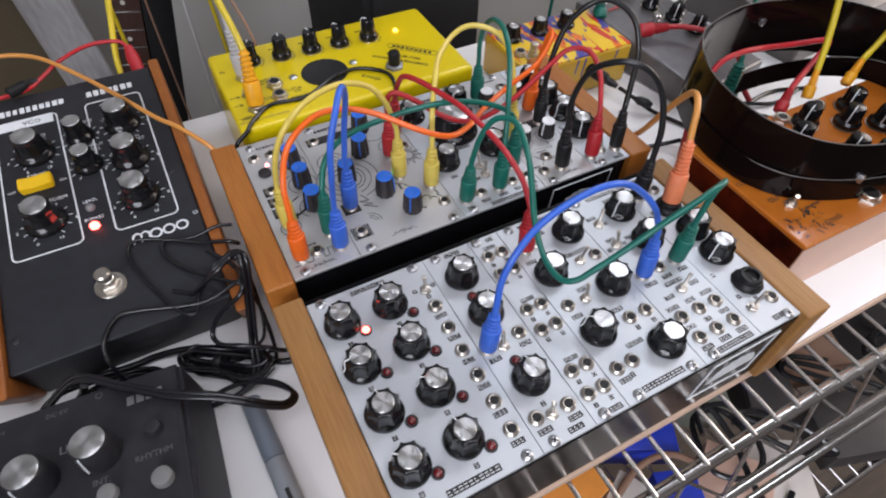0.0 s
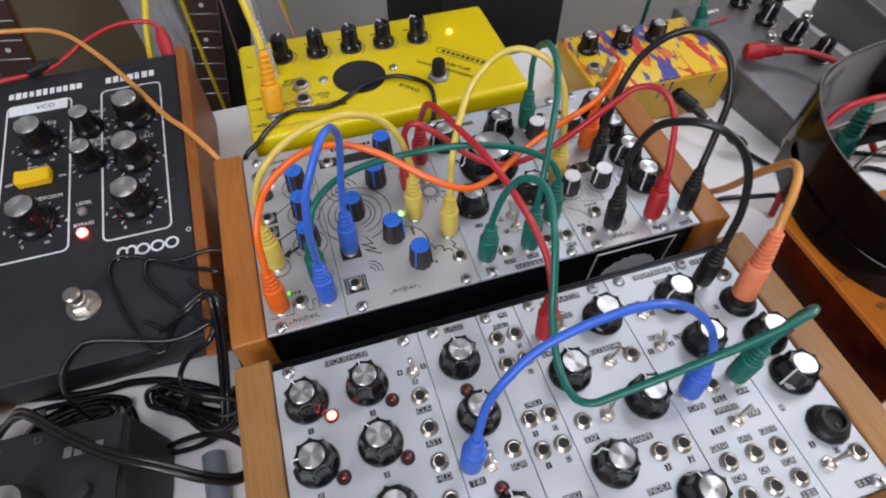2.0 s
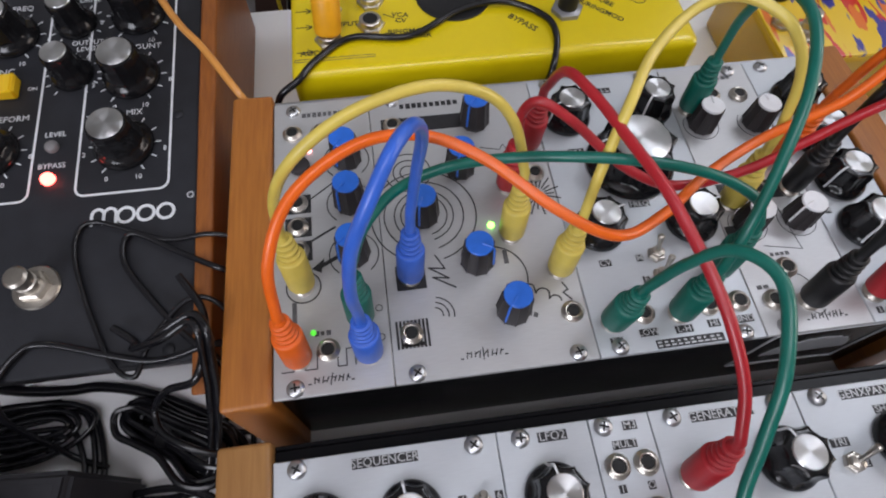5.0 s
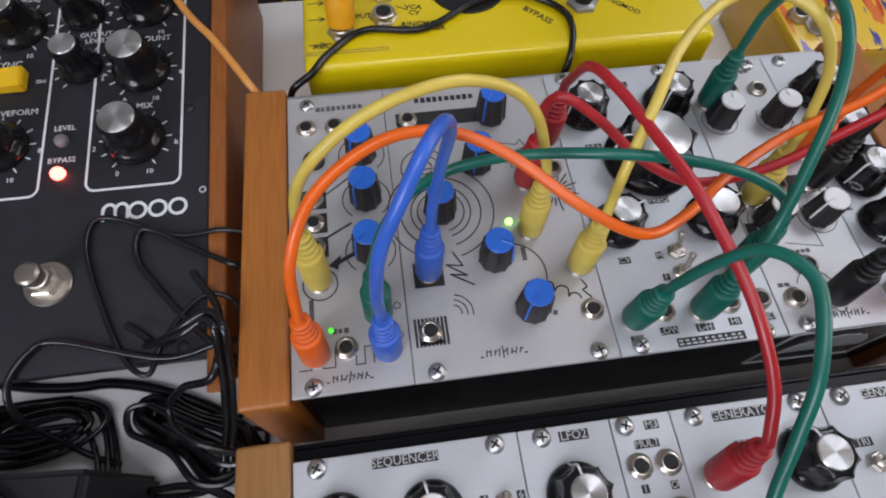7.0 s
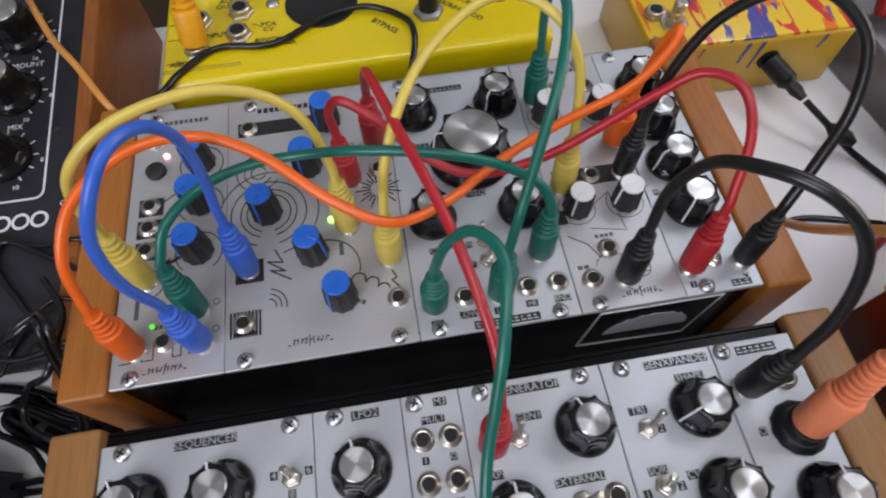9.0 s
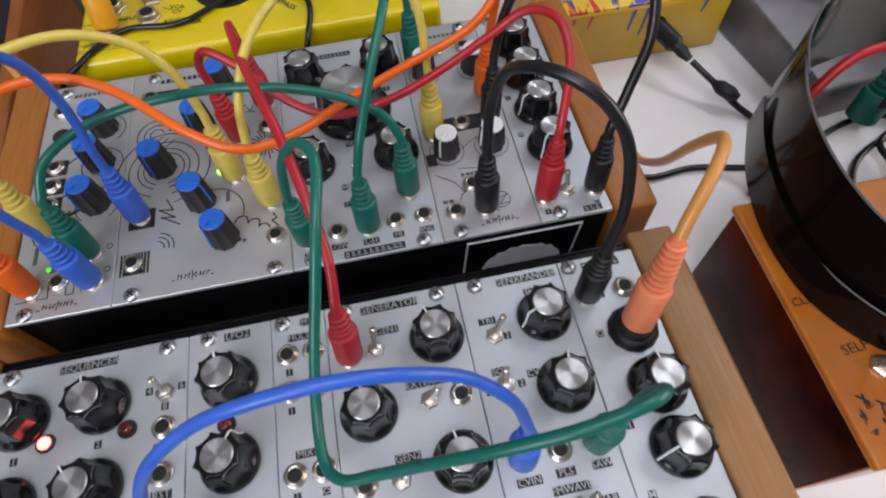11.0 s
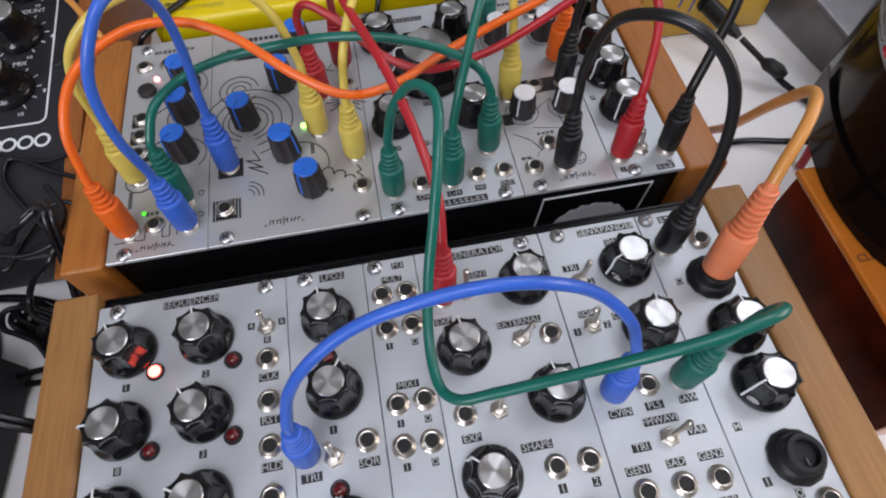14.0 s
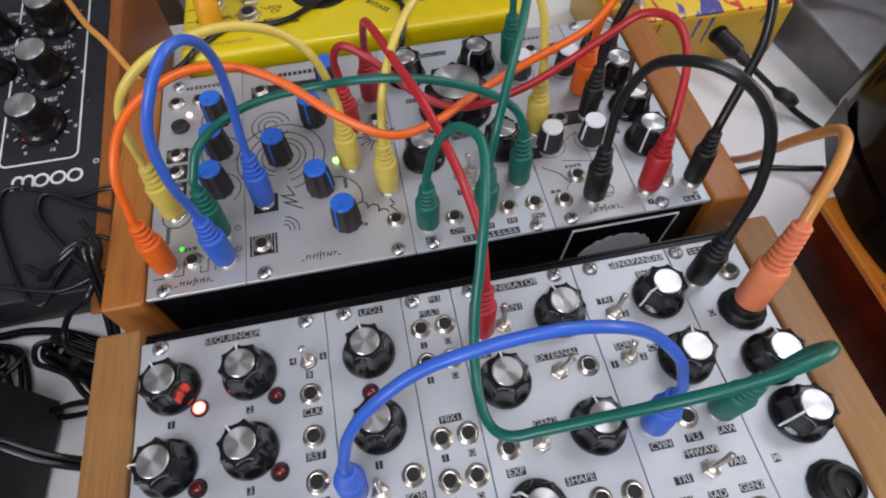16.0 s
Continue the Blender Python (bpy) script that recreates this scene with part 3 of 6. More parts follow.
s = module("silver low-frequency oscillator module with three knobs", 14, 6, 0)
for y, a in ((107.2, 100), (79.5, 60), (35, 95)):
    knob(s, 15.3, y, a)
led(s, 14, 92.3, LED_OFF)
led(s, 14, 47, LED_OFF)
toggle(s, 13, 57.3, 12, 5)
toggle(s, 14, 14.3, 5, 0)
for x, y in ((4.4, 59.5), (24.6, 60.8), (6, 16), (24, 15)):
    jack(s, x, y)
tag_label(s, "LFO2", 18, 125.0, 2.8)
tag_label(s, "1", 13.5, 66.5, 2.3)
tag_label(s, "TRI", 5.2, 52.5)
tag_label(s, "SQR", 24.4, 53.8)
tag_label(s, "2", 13.5, 21, 2.3)
bars(s, 7, 9, 7, 2.4, 3, SILVERTXT, INK)
bars(s, 24, 8.3, 7, 2.4, 3, SILVERTXT, INK)
bars(s, 21, 3.6, 8, 2.4, 3, SILVERTXT, INK)
for x, y in ((7.6, 125.5), (7.6, 3)):
    screw(s, x, y, 50 + y)

s = module("narrow silver mixer module with twelve jacks", 20, 4, 0)
for n, ys in (("MULT", (113, 99)), ("MIX1", (70.8, 56.5)), ("MIX2", (29, 15))):
    tag_label(s, n, 10.2, ys[0] + 6.4, 2.3)
    for y in ys:
        for x in (5.9, 15.3):
            jack(s, x, y)
        tag_label(s, "I", 5.9, y - 6.6, 2.1)
        tag_label(s, "O", 15.3, y - 6.6, 2.1)
tag_label(s, "M3", 13.4, 125, 2.5)
screw(s, 4.6, 125.5, 70)
screw(s, 6.6, 3, 10)
bars(s, 14, 3, 7, 2.4, 3, SILVERTXT, INK)

s = module("silver wave generator module with five knobs", 24, 10, 0)
for x, y, a in ((40, 108.3, 112), (12, 86, 95), (40.1, 64, 100), (12.4, 41.8, 140), (40.4, 19.6, 105)):
    knob(s, x, y, a)
for x, y in ((8, 107), (44.3, 86), (7.7, 63), (33.6, 41), (44.7, 41), (7.2, 19.4), (17.2, 19.6)):
    jack(s, x, y)
toggle(s, 17.4, 108, 28, -10)
toggle(s, 33.2, 86, 22, -80)
toggle(s, 19.4, 62.3, 16, -30)
for w, x, y in (("GENERATOR", 24.5, 124.6), ("GEN1", 22.3, 115.0), ("EXP", 6.5, 98.2), ("EXTERNAL", 34, 92.6), ("EXP", 8.3, 55), ("GEN2", 22.6, 69), ("SHAPE", 29, 48.5), ("INDEX", 25.5, 27.5), ("1", 33.8, 34.2), ("2", 45, 34.2), ("1", 12.5, 13.2)):
    tag_label(s, w, x, y, 2.9 if len(w) > 8 else 2.5)
bars(s, 7.5, 12.5, 6, 2.3, 3, SILVERTXT, INK)
bars(s, 25.4, 4, 26, 2.9, 10, SILVERTXT, INK)
for x, y in ((7.6, 125.5), (43.2, 125.5), (8, 3), (43.2, 3)):
    screw(s, x, y, 12 + x)

s = module("silver wave expander module with two knobs and nine jacks", 34, 8, 0)
for y, a in ((108, 200), (81.5, 80)):
    knob(s, 29.6, y, a)
toggle(s, 10, 104.2, 30, -50)
toggle(s, 9.6, 86, 10, 0)
toggle(s, 22.2, 43, 34, -70)
for x, y in ((8.4, 60.6), (21.2, 61), (33.3, 61.2), (8.7, 28.2), (21.4, 28.2), (33.3, 28), (8.4, 14), (20.8, 14), (33.3, 14)):
    jack(s, x, y)
for w, x, y in (("GENXPANDER", 27.2, 125.0), ("SHAPE", 30, 119), ("TRI", 8.6, 110.6), ("2", 14.6, 103.6), ("SQR", 8.8, 91), ("1", 3.4, 84.6), ("2", 15, 85.4), ("CV", 20, 88), ("CVIN", 9, 53.6), ("PLS", 21.2, 54), ("SAW", 33.3, 54.2),
                ("FMWAVE", 21.5, 49), ("TRI", 12, 41.6), ("VAR", 32, 43.6), ("GEN1", 8.4, 35), ("SAD", 21.2, 35), ("GEN2", 33.3, 35.2), ("SQR", 9, 21.2), ("OE", 21.2, 21), ("SQR", 33.3, 21)):
    tag_label(s, w, x, y, 2.8 if len(w) > 8 else 2.4)
for x in (8.4, 20.8, 33.3):
    bars(s, x, 7.5, 6.5, 2.3, 3, SILVERTXT, INK)
bars(s, 24, 3.2, 24, 2.8, 10, SILVERTXT, INK)
for x, y in ((7.6, 125.5), (7.6, 3)):
    screw(s, x, y, 33)

s = module("narrow silver output module with two large jacks", 42, 6, 0)
jack(s, 6.8, 112)
jack(s, 21.7, 113)
big_jack(s, 18.9, 96.2)
knob(s, 19.6, 75, 95)
knob(s, 19.2, 54, 195)
big_jack(s, 19.1, 29.4)
toggle(s, 8, 15, 30, -85)
jack(s, 23.3, 15.4)
for w, x, y in (("I", 12.5, 112), ("O", 7, 97), ("I", 5.8, 64), ("M", 5, 42), ("I", 7, 24), ("O", 15.5, 19)):
    tag_label(s, w, x, y, 2.4)
bars(s, 18, 4.4, 8, 2.4, 3, SILVERTXT, INK)
bars(s, 16.5, 124.8, 14, 2.6, 6, SILVERTXT, INK)
screw(s, 4, 125.5, 15)
screw(s, 22.9, 3, 40)

# ---------- upper row of modules ----------
UY = 148.0


def small_led(mod, x, y, kind):
    put("led", kind, mod, mm(x, y, 0.02) @ Matrix.Scale(0.46 if kind is LED_GRND else 0.6, 4), "lit")



def up(y):
    return y - UY


s = module("satin aluminium random voltage module with blue-capped knobs", 0, 8, UY, PANEL_B)
for x, y, a in ((29.6, 243.5, 235), (30, 222.3, 230), (30, 199.3, 215)):
    cone_knob(s, x, up(y), a)
    line_art(s, arc(x, up(y), 9.2, -50, 230, 20), 0.45)
for y in (224, 213.4, 203):
    ink_patch(s, 4.6, 14.6, up(y) - 4.3, up(y) + 4.3)
for x, y in ((9.6, 224), (9.6, 213.4), (9.6, 203), (8, 259), (19.5, 259), (11, 188), (9, 161), (19, 163), (33, 160), (31, 173)):
    jack(s, x, up(y))
bm = BM()
lathe(bm, [(.0042, 0), (.0043, .0006), (.0041, .0022), (.0030, .0028)], 26)
part("push_button", bm, MATTEKNOB, s, "round black button", mm(10.6, up(242), 0.03))
small_led(s, 14.3, up(250), LED_PINK)
small_led(s, 14, up(170), LED_GRND)
bars(s, 22, up(269), 20, 2.6, 9, INK2)
line_art(s, arc(11, up(188), 6.2, 0, 360, 28), 0.5)
line_art(s, [(14.5, up(207)), (23.5, up(212))], 0.9)
line_art(s, [(14.5, up(226)), (24, up(233))], 0.6)
bm = BM()
q = [bm.verts.new((x * .001, y * .001, 0)) for x, y in ((14.2, up(195)), (19, up(199)), (17.6, up(193)))]
q2 = [bm.verts.new(v.co + Vector((0, 0, .0001))) for v in q]
bm.faces.new(q2)
bm.faces.new(q[::-1])
for k in range(3):
    bm.faces.new((q[k], q[(k + 1) % 3], q2[(k + 1) % 3], q2[k]))
part("printed_arrow", bm, INK, s, m=mm(0, 0, .04), smooth=False)
line_art(s, [(18, up(196)), (24, up(199))], 1.6)
line_art(s, [(3, up(157)), (7, up(157)), (7, up(162.5)), (11, up(162.5)), (11, up(157)), (15, up(157)), (15, up(163)), (16, up(163))], 0.4)
line_art(s, [(22, up(163.5)), (22, up(157)), (25, up(157)), (25, up(163)), (28, up(163)), (28, up(157))], 0.4)
bars(s, 17.5, up(169.5), 6, 2.0, 3, INK2)
bars(s, 8, up(178), 2.4, 9, 1, INK2)
line_art(s, arc(37.5, up(165.5), 1.2, 0, 360, 14), 0.3)
line_art(s, arc(37.5, up(176.5), 1.2, 0, 360, 14), 0.3)
scribble(s, 19.5, up(153), 12, 2.0)
screw(s, 7.6, 3, 5)
screw(s, 8.5, 123.5, 35)

s = module("satin aluminium circular-wave module with blue-capped knobs", 8, 14, UY, PANEL_B)
X0 = 8 * HP


def ux(x):
    return x - X0


for x, y, a in ((57.7, 212.7, 250), (75.3, 233.3, 250), (85, 257, 230), (75.3, 190.3, 330), (85, 169.3, 230)):
    cone_knob(s, ux(x), up(y), a)
for r in (9, 11.5, 15.5, 20.5):
    line_art(s, arc(ux(58), up(213), r, -75, 250, 40), 0.5)
for r in (3.2, 6.0, 9.2):
    line_art(s, arc(ux(54), up(234), r, 10, 330, 26), 0.5)
line_art(s, arc(ux(80), up(183), 13, -15, 92, 20), 0.5)
line_art(s, [(ux(60), up(195)), (ux(63), up(189)), (ux(57), up(190)), (ux(64), up(185)), (ux(58), up(186)), (ux(66), up(181))], 0.6)
line_art(s, arc(ux(92), up(176), 3, 180, 40, 8) + arc(ux(97), up(174), 2.6, 160, 20, 8) + arc(ux(101), up(171), 2.3, 150, 0, 8), 0.6)
line_art(s, [(ux(105), up(178)), (ux(106.5), up(175)), (ux(104.5), up(174)), (ux(107), up(171))], 0.6)
for k in range(22):
    a = 2 * math.pi * k / 22
    r1 = 9.5 if k % 2 else 6.8
    line_art(s, [(ux(104) + 3.6 * math.cos(a), up(217) + 3.6 * math.sin(a)), (ux(104) + r1 * math.cos(a), up(217) + r1 * math.sin(a))], 0.6)
line_art(s, arc(ux(96), up(232), 7, 200, 60, 12), 0.35)
line_art(s, [(ux(85), up(243)), (ux(93), up(241)), (ux(95), up(243.5)), (ux(97), up(239)), (ux(99), up(243))], 0.35)
for r in (3, 5, 7):
    line_art(s, arc(ux(57), up(171), r, -10, 80, 10), 0.45)
ink_patch(s, ux(45.2), ux(85), up(254.8), up(262.6))
ink_patch(s, ux(44.6), ux(55.5), up(182), up(192))
for k in range(9):
    ink_patch(s, ux(42.6) + k * 1.35, ux(42.6) + k * 1.35 + 0.85, up(160), up(170.4))
ink_patch(s, ux(44), ux(52.4), up(160.6), up(162))
for x, y in ((50, 258.6), (50, 187), (105, 227), (105, 241), (106, 166), (48, 165.2), (90, 200), (105, 183), (93, 222)):
    jack(s, ux(x), up(y))
small_led(s, ux(83.2), up(205.2), LED_GRN)
bars(s, ux(67), up(269), 26, 3.0, 10, INK)
scribble(s, ux(72), up(155), 13, 2.2)
bars(s, ux(86.5), up(191), 2.2, 7, 1, INK2)
bars(s, ux(91), up(167.5), 7, 2, 3, INK2, a=-25)
for x, y in ((48.5, 151), (104.5, 151), (51, 272)):
    screw(s, ux(x), up(y), x)

s = module("silver filter module with one large knob", 22, 12, UY)
X0 = 22 * HP
knob(s, ux(124.7), up(253.7), 200)
knob(s, ux(161.7), up(254.7), 230)
knob(s, ux(145), up(227), 175, K_BIG)
knob(s, ux(124), up(198), 20)
knob(s, ux(161), up(197), 20)
for x, y in ((119, 160.2), (144, 160.5), (163, 175), (131, 162), (155.3, 162.2), (167, 162.2)):
    jack(s, ux(x), up(y))
toggle(s, ux(143), up(184.5), 14, 20)
toggle(s, ux(142.5), up(175.8), 14, -20)
for w, x, y in (("IN", 119, 153.2), ("LOW", 131, 155), ("L-H", 144, 154.6), ("HI", 155.3, 155.4), ("BND", 167, 155.6), ("FREQ", 143.5, 207.5), ("CV", 123, 183.5), ("M", 136.5, 184), ("F", 136.5, 175)):
    tag_label(s, w, ux(x), up(y), 2.4)
bars(s, ux(145), up(150.2), 24, 2.6, 10, SILVERTXT, INK)
bars(s, ux(140), up(267.5), 16, 2.4, 8, SILVERTXT, INK)
bars(s, ux(161), up(238), 6, 2.0, 3, SILVERTXT, INK)
bars(s, ux(125), up(236), 6, 2.0, 3, SILVERTXT, INK)
for x, y in ((119.5, 151), (165, 150.6), (120, 273.5), (164, 273.5)):
    screw(s, ux(x), up(y), x)

s = module("satin aluminium dynamics module with white-capped knobs", 34, 8, UY, PANEL_B)
X0 = 34 * HP
for x, y, a in ((182, 243, 80), (206, 241.5, 100), (183, 193, 230), (203.3, 193, 200)):
    cone_knob(s, ux(x), up(y), a, True)
    line_art(s, arc(ux(x), up(y), 7.6, 140, 400, 16), 0.3)
ink_patch(s, ux(173.4), ux(177.8), up(186.5), up(193))
ink_patch(s, ux(177), ux(210), up(203.6), up(212.4))
ink_patch(s, ux(177), ux(182), up(246), up(256), INK)
for x, y in ((192, 258.6), (204.5, 257.6), (179, 252), (193, 208), (179, 203), (206, 207), (190, 173), (180.3, 161), (193, 159.2)):
    jack(s, ux(x), up(y))
line_art(s, [(ux(176), up(181)), (ux(183), up(176)), (ux(186), up(170)), (ux(188), up(172))], 0.35)
line_art(s, [(ux(189), up(193)), (ux(198), up(199)), (ux(200), up(180)), (ux(186), up(183))], 0.3)
line_art(s, arc(ux(200), up(163), 4, 0, 360, 18), 0.35)
line_art(s, [(ux(197), up(163)), (ux(203), up(165)), (ux(199), up(160.5)), (ux(203), up(161))], 0.35)
line_art(s, arc(ux(190), up(164), 7, 20, 160, 14), 0.3)
line_art(s, arc(ux(195.5), up(156.5), 2.6, 20, 330, 14), 0.3)
bars(s, ux(190.5), up(179), 8, 1.8, 4, INK2)
bars(s, ux(178.5), up(166.5), 5, 1.8, 2, INK2)
bars(s, ux(197), up(268.5), 16, 2.2, 7, INK2)
scribble(s, ux(197), up(153.2), 12, 2.1)
screw(s, ux(180.5), up(151), 25)
screw(s, ux(205), up(272), 60)

s = module("narrow silver mixer module with four knobs", 42, 6, UY)
X0 = 42 * HP
for y, a in ((252.5, 60), (230.3, 200), (208.1, 200), (186, 230)):
    knob(s, ux(228), up(y), a)
jack(s, ux(218), up(159))
jack(s, ux(239), up(159))
toggle(s, ux(228.3), up(161), 12, 30)
for w, x, y in (("I", 217.5, 152.4), ("O", 238.5, 152.4), ("M", 217.5, 195), ("L", 217.5, 218)):
    tag_label(s, w, ux(x), up(y), 2.2)
bars(s, ux(236), up(150.5), 7, 2.2, 3, SILVERTXT, INK)
screw(s, ux(222), up(151), 8)
screw(s, ux(221), up(272.5), 22)

# ---------- patch cables (heights above the panels, millimetres) ----------


def boot_mesh(bm, length, r, barrel=0.62, n=4):
    """A moulded plug: straight barrel with a square shoulder, then stepped ribs that taper to the cord."""
    e = min(.0010, length * .03)
    prof = [(r * .88, .0002), (r * 1.02, .0008), (r * 1.08, .0016), (r * 1.10, length * barrel - e), (r * 1.05, length * barrel - e * .3), (r * .96, length * barrel), (r * .70, length * barrel + e * .15)]
    step = (0.97 - barrel) / n
    for k in range(n):
        z = length * (barrel + step * (k + .12))
        g = r * (0.88 - 0.24 * k / n)
        w = length * step
        prof += [(g * .72, z), (g * .78, z + w * .10), (g * .97, z + w * .22), (g, z + w * .34), (g * .98, z + w * .58), (g * .90, z + w * .68), (g * .70, z + w * .74)]
    prof += [(r * .46, length * .975), (r * .40, length)]
    lathe(bm, prof, 24)


def plug(parent, base, tip, material, r=0.0044, length=0.0285):
    b, p = Vector(base), Vector(tip)
    d = (p - b).normalized()
    rot = d.to_track_quat("Z", "Y").to_matrix().to_4x4()
    bm = BM()
    boot_mesh(bm, length, r, *((0.50, 8) if length > 0.04 else ()))
    o = part("plug_boot", bm, material, parent, "ribbed moulded plug", Matrix.Translation(b) @ rot)
    bm = BM()
    lathe(bm, [(r * .45, -.0012), (r * .50, -.0010), (r * .50, .0010)], 16)
    part("plug_collar", bm, NICKEL, o, "nickel collar")


def patch(label, mats, base_a, base_b, pts, r=0.00172, boot=0.0046, length=0.0285):
    """A patch cable between two jacks; pts: the cord from boot to boot."""
    t = thing("patch_cable", label, "patch cable", group="patch cables")
    P = [Vector((x * .001, y * .001, (TOP + z) * .001)) for x, y, z in pts]
    ends = []
    for base in (base_a, base_b):
        if base:
            ends.append(Vector((base[0] * .001, base[1] * .001, (TOP + (base[2] if len(base) > 2 else 2.4)) * .001)))
        else:
            ends.append(None)
    bm = BM()
    path = smooth_path(P, 8)
    if ends[0]:
        path = [ends[0] + (P[0] - ends[0]).normalized() * length * .95] + path
    if ends[1]:
        path = path + [ends[1] + (P[-1] - ends[1]).normalized() * length * .95]
    tube(bm, path, r, 12)
    part("cord", bm, mats[0], t)
    if ends[0]:
        plug(t, ends[0], P[0], mats[1], boot, length)
    if ends[1]:
        plug(t, ends[1], P[-1], mats[1], boot, length)
    return t


patch("yellow patch cable arched between two upper modules", YEL, (11, 188), (90, 200),
      [(10, 193, 33), (13, 191, 53), (20, 191, 68), (32, 195, 77), (46, 201, 79), (62, 206, 77), (77, 208, 69), (86, 207, 56), (90.5, 202, 38)])
patch("orange patch cable crossing the upper row of modules", ORG, (9, 161), (207, 223),
      [(9, 164, 33), (11, 172, 51), (20, 184, 64), (38, 195, 69), (56, 198, 67), (73, 191, 63), (92, 176, 56), (109, 169, 50), (127, 177, 45), (147, 191, 43), (170, 202, 44), (196, 208, 51), (209, 213, 62), (212, 217, 66), (211, 220, 58), (208.5, 222, 37)])
patch("short blue patch cable looped high over the random module", BLU, (33, 160), (50, 187),
      [(33, 160.5, 36), (33.5, 157, 58), (36, 158, 78), (42, 163, 91), (48, 171, 97), (53, 180, 93), (55.5, 187, 80), (54, 191, 60), (51.5, 190, 40)])
patch("green patch cable running across the upper modules", GRN, (31, 173), (163, 175),
      [(31.5, 176, 34), (37, 184, 44), (48, 195, 46), (64, 200, 48), (84, 199, 51), (105, 192, 57), (126, 187, 57), (145, 184, 51), (158, 179, 44), (163, 176, 34)])
patch("yellow patch cable arched over the filter module", YEL, (105, 183), (179, 203),
      [(106, 184, 35), (109, 190, 52), (117, 202, 66), (129, 219, 70), (146, 232, 73), (159, 231, 76), (171, 221, 73), (178, 213, 60), (179, 206, 40)])
patch("green patch cable hooped from the dynamics module to the filter", GRN, (179, 252), (144, 160.5),
      [(178, 251, 35), (176, 248, 52), (174, 240, 68), (173, 228, 78), (170, 212, 80), (164, 195, 74), (156, 180, 62), (149, 168, 48), (145, 162, 35)])
patch("long green patch cable hanging from the filter to the lower row", GRN, (119, 160.2), (206, 61),
      [(119.5, 158, 36), (123, 156, 54), (130, 153, 66), (136, 142, 69), (133, 124, 62), (129, 111, 50), (124.5, 98, 37), (121.5, 82, 27), (122, 68, 24.5), (127, 61.5, 27), (137, 60, 32), (152, 58, 42), (170, 55, 57), (188, 54, 66), (203, 56, 68), (210, 59, 64), (209.5, 61, 54), (207.5, 61, 38)])
patch("red patch cable running from upper row down to lower row", RED, (130, 107), (105, 241),
      [(131.5, 112, 33), (132.5, 124, 43), (130, 138, 52), (127, 151, 57), (124, 163, 60), (120, 176, 63), (115, 193, 63), (110.5, 212, 61), (107, 228, 55), (105.5, 238, 37)])
patch("red patch cable lying low across the filter module", RED, (93, 222), (218, 159),
      [(92.5, 220, 34), (92, 220, 46), (97, 219, 52), (108, 213, 47), (124, 201, 37), (141, 194, 33), (164, 195, 36), (184, 200, 41), (204, 204, 50), (217, 203, 59), (226, 193, 61), (227.5, 180, 52), (222, 166, 35)])
patch("black patch cable curving from the dynamics module to the outputs", BLK, (193, 159.2), (220, 112),
      [(193, 162, 34), (194, 164, 53), (196.5, 158, 74), (201, 146, 86), (209, 137, 88), (218, 130, 82), (224, 124, 70), (224.5, 117, 52), (221.5, 113, 34)], 0.0019, 0.0046, 0.0295)
patch("black patch cable looping beyond the mixer module", BLK, (239, 159), (206, 207),
      [(240, 162, 34), (247, 169, 47), (254.5, 178, 62), (254, 189, 79), (243, 200, 88), (230, 206, 86), (219, 211, 72), (211, 210, 54), (207, 208, 37)], 0.0019, 0.0042)
patch("blue patch cable arched over the lower row", BLU, (75.5, 59.5), (181, 60.6),
      [(78, 61, 37), (82, 65, 50), (90, 68, 62), (102, 71, 71), (116, 71, 79), (134, 71, 82), (150, 71, 78), (165, 71, 66), (176, 67, 52), (180.5, 63, 37)])
patch("salmon guitar lead with a long ribbed plug in its jack", SAL, (232.3, 96.2, 6), None,
      [(238.4, 104.9, 43.6), (239.2, 106.1, 46.5)], 0.0022, 0.0054, 0.0415)
patch("tan lead rising from the salmon plug and back to the table", TAN, None, None,
      [(238.6, 105.2, 44.5), (241.5, 108.8, 50.5), (246.5, 114, 57), (253, 121, 60), (259, 128.5, 58.5), (263, 136, 52), (268, 150, 30), (277, 172, -8), (288, 200, -44), (294, 221, -62), (288, 236, -67.4), (274, 244, -67.6), (264.6, 247, -67.6)], 0.0021)

# ---------- black pedal synthesizer with wooden ends (sloping panel) ----------
mg = thing("effects_pedal", "black sloping pedal with orange-brown wooden ends and silver knobs", "effects pedal", pose(0, 0.168, 0.0435, 6.73, 0, 0))


def sloped_block(bm, x0, x1, y0, y1, za, zb, bevel, undercut=0.0):
    vs = box(bm, x0, x1, y0, y1, 0, 1)
    for v in vs:
        if v.co.z < 0.5 and v.co.y < y0 + 1e-5:
            v.co.y += undercut
        if v.co.z > 0.5:
            v.co.z = za + (zb - za) * (v.co.y - y0) / (y1 - y0)
    es = {e for v in vs for e in v.link_edges}
    bmesh.ops.bevel(bm, geom=list(es), offset=bevel, segments=3, affect="EDGES", profile=0.6)


INV = mg.matrix_world.inverted()
bm = BM()
sloped_block(bm, -0.1575, -0.0362, 0.175, 0.405, 0.0443, 0.0715, 0.002, 0.014)
part("body", bm, PEDALBLK, mg, "black powder-coated steel", INV)
for x0, x1 in ((-0.1695, -0.1577), (-0.0360, -0.0285)):
    bm = BM()
    sloped_block(bm, x0, x1, 0.160, 0.409, 0.0465, 0.0745, 0.0016, 0.028)
    part("wooden_end", bm, CHEEK_M, mg, "orange-brown wood", INV)


def mv(y):
    return (y - 168) / math.cos(radians(6.73))


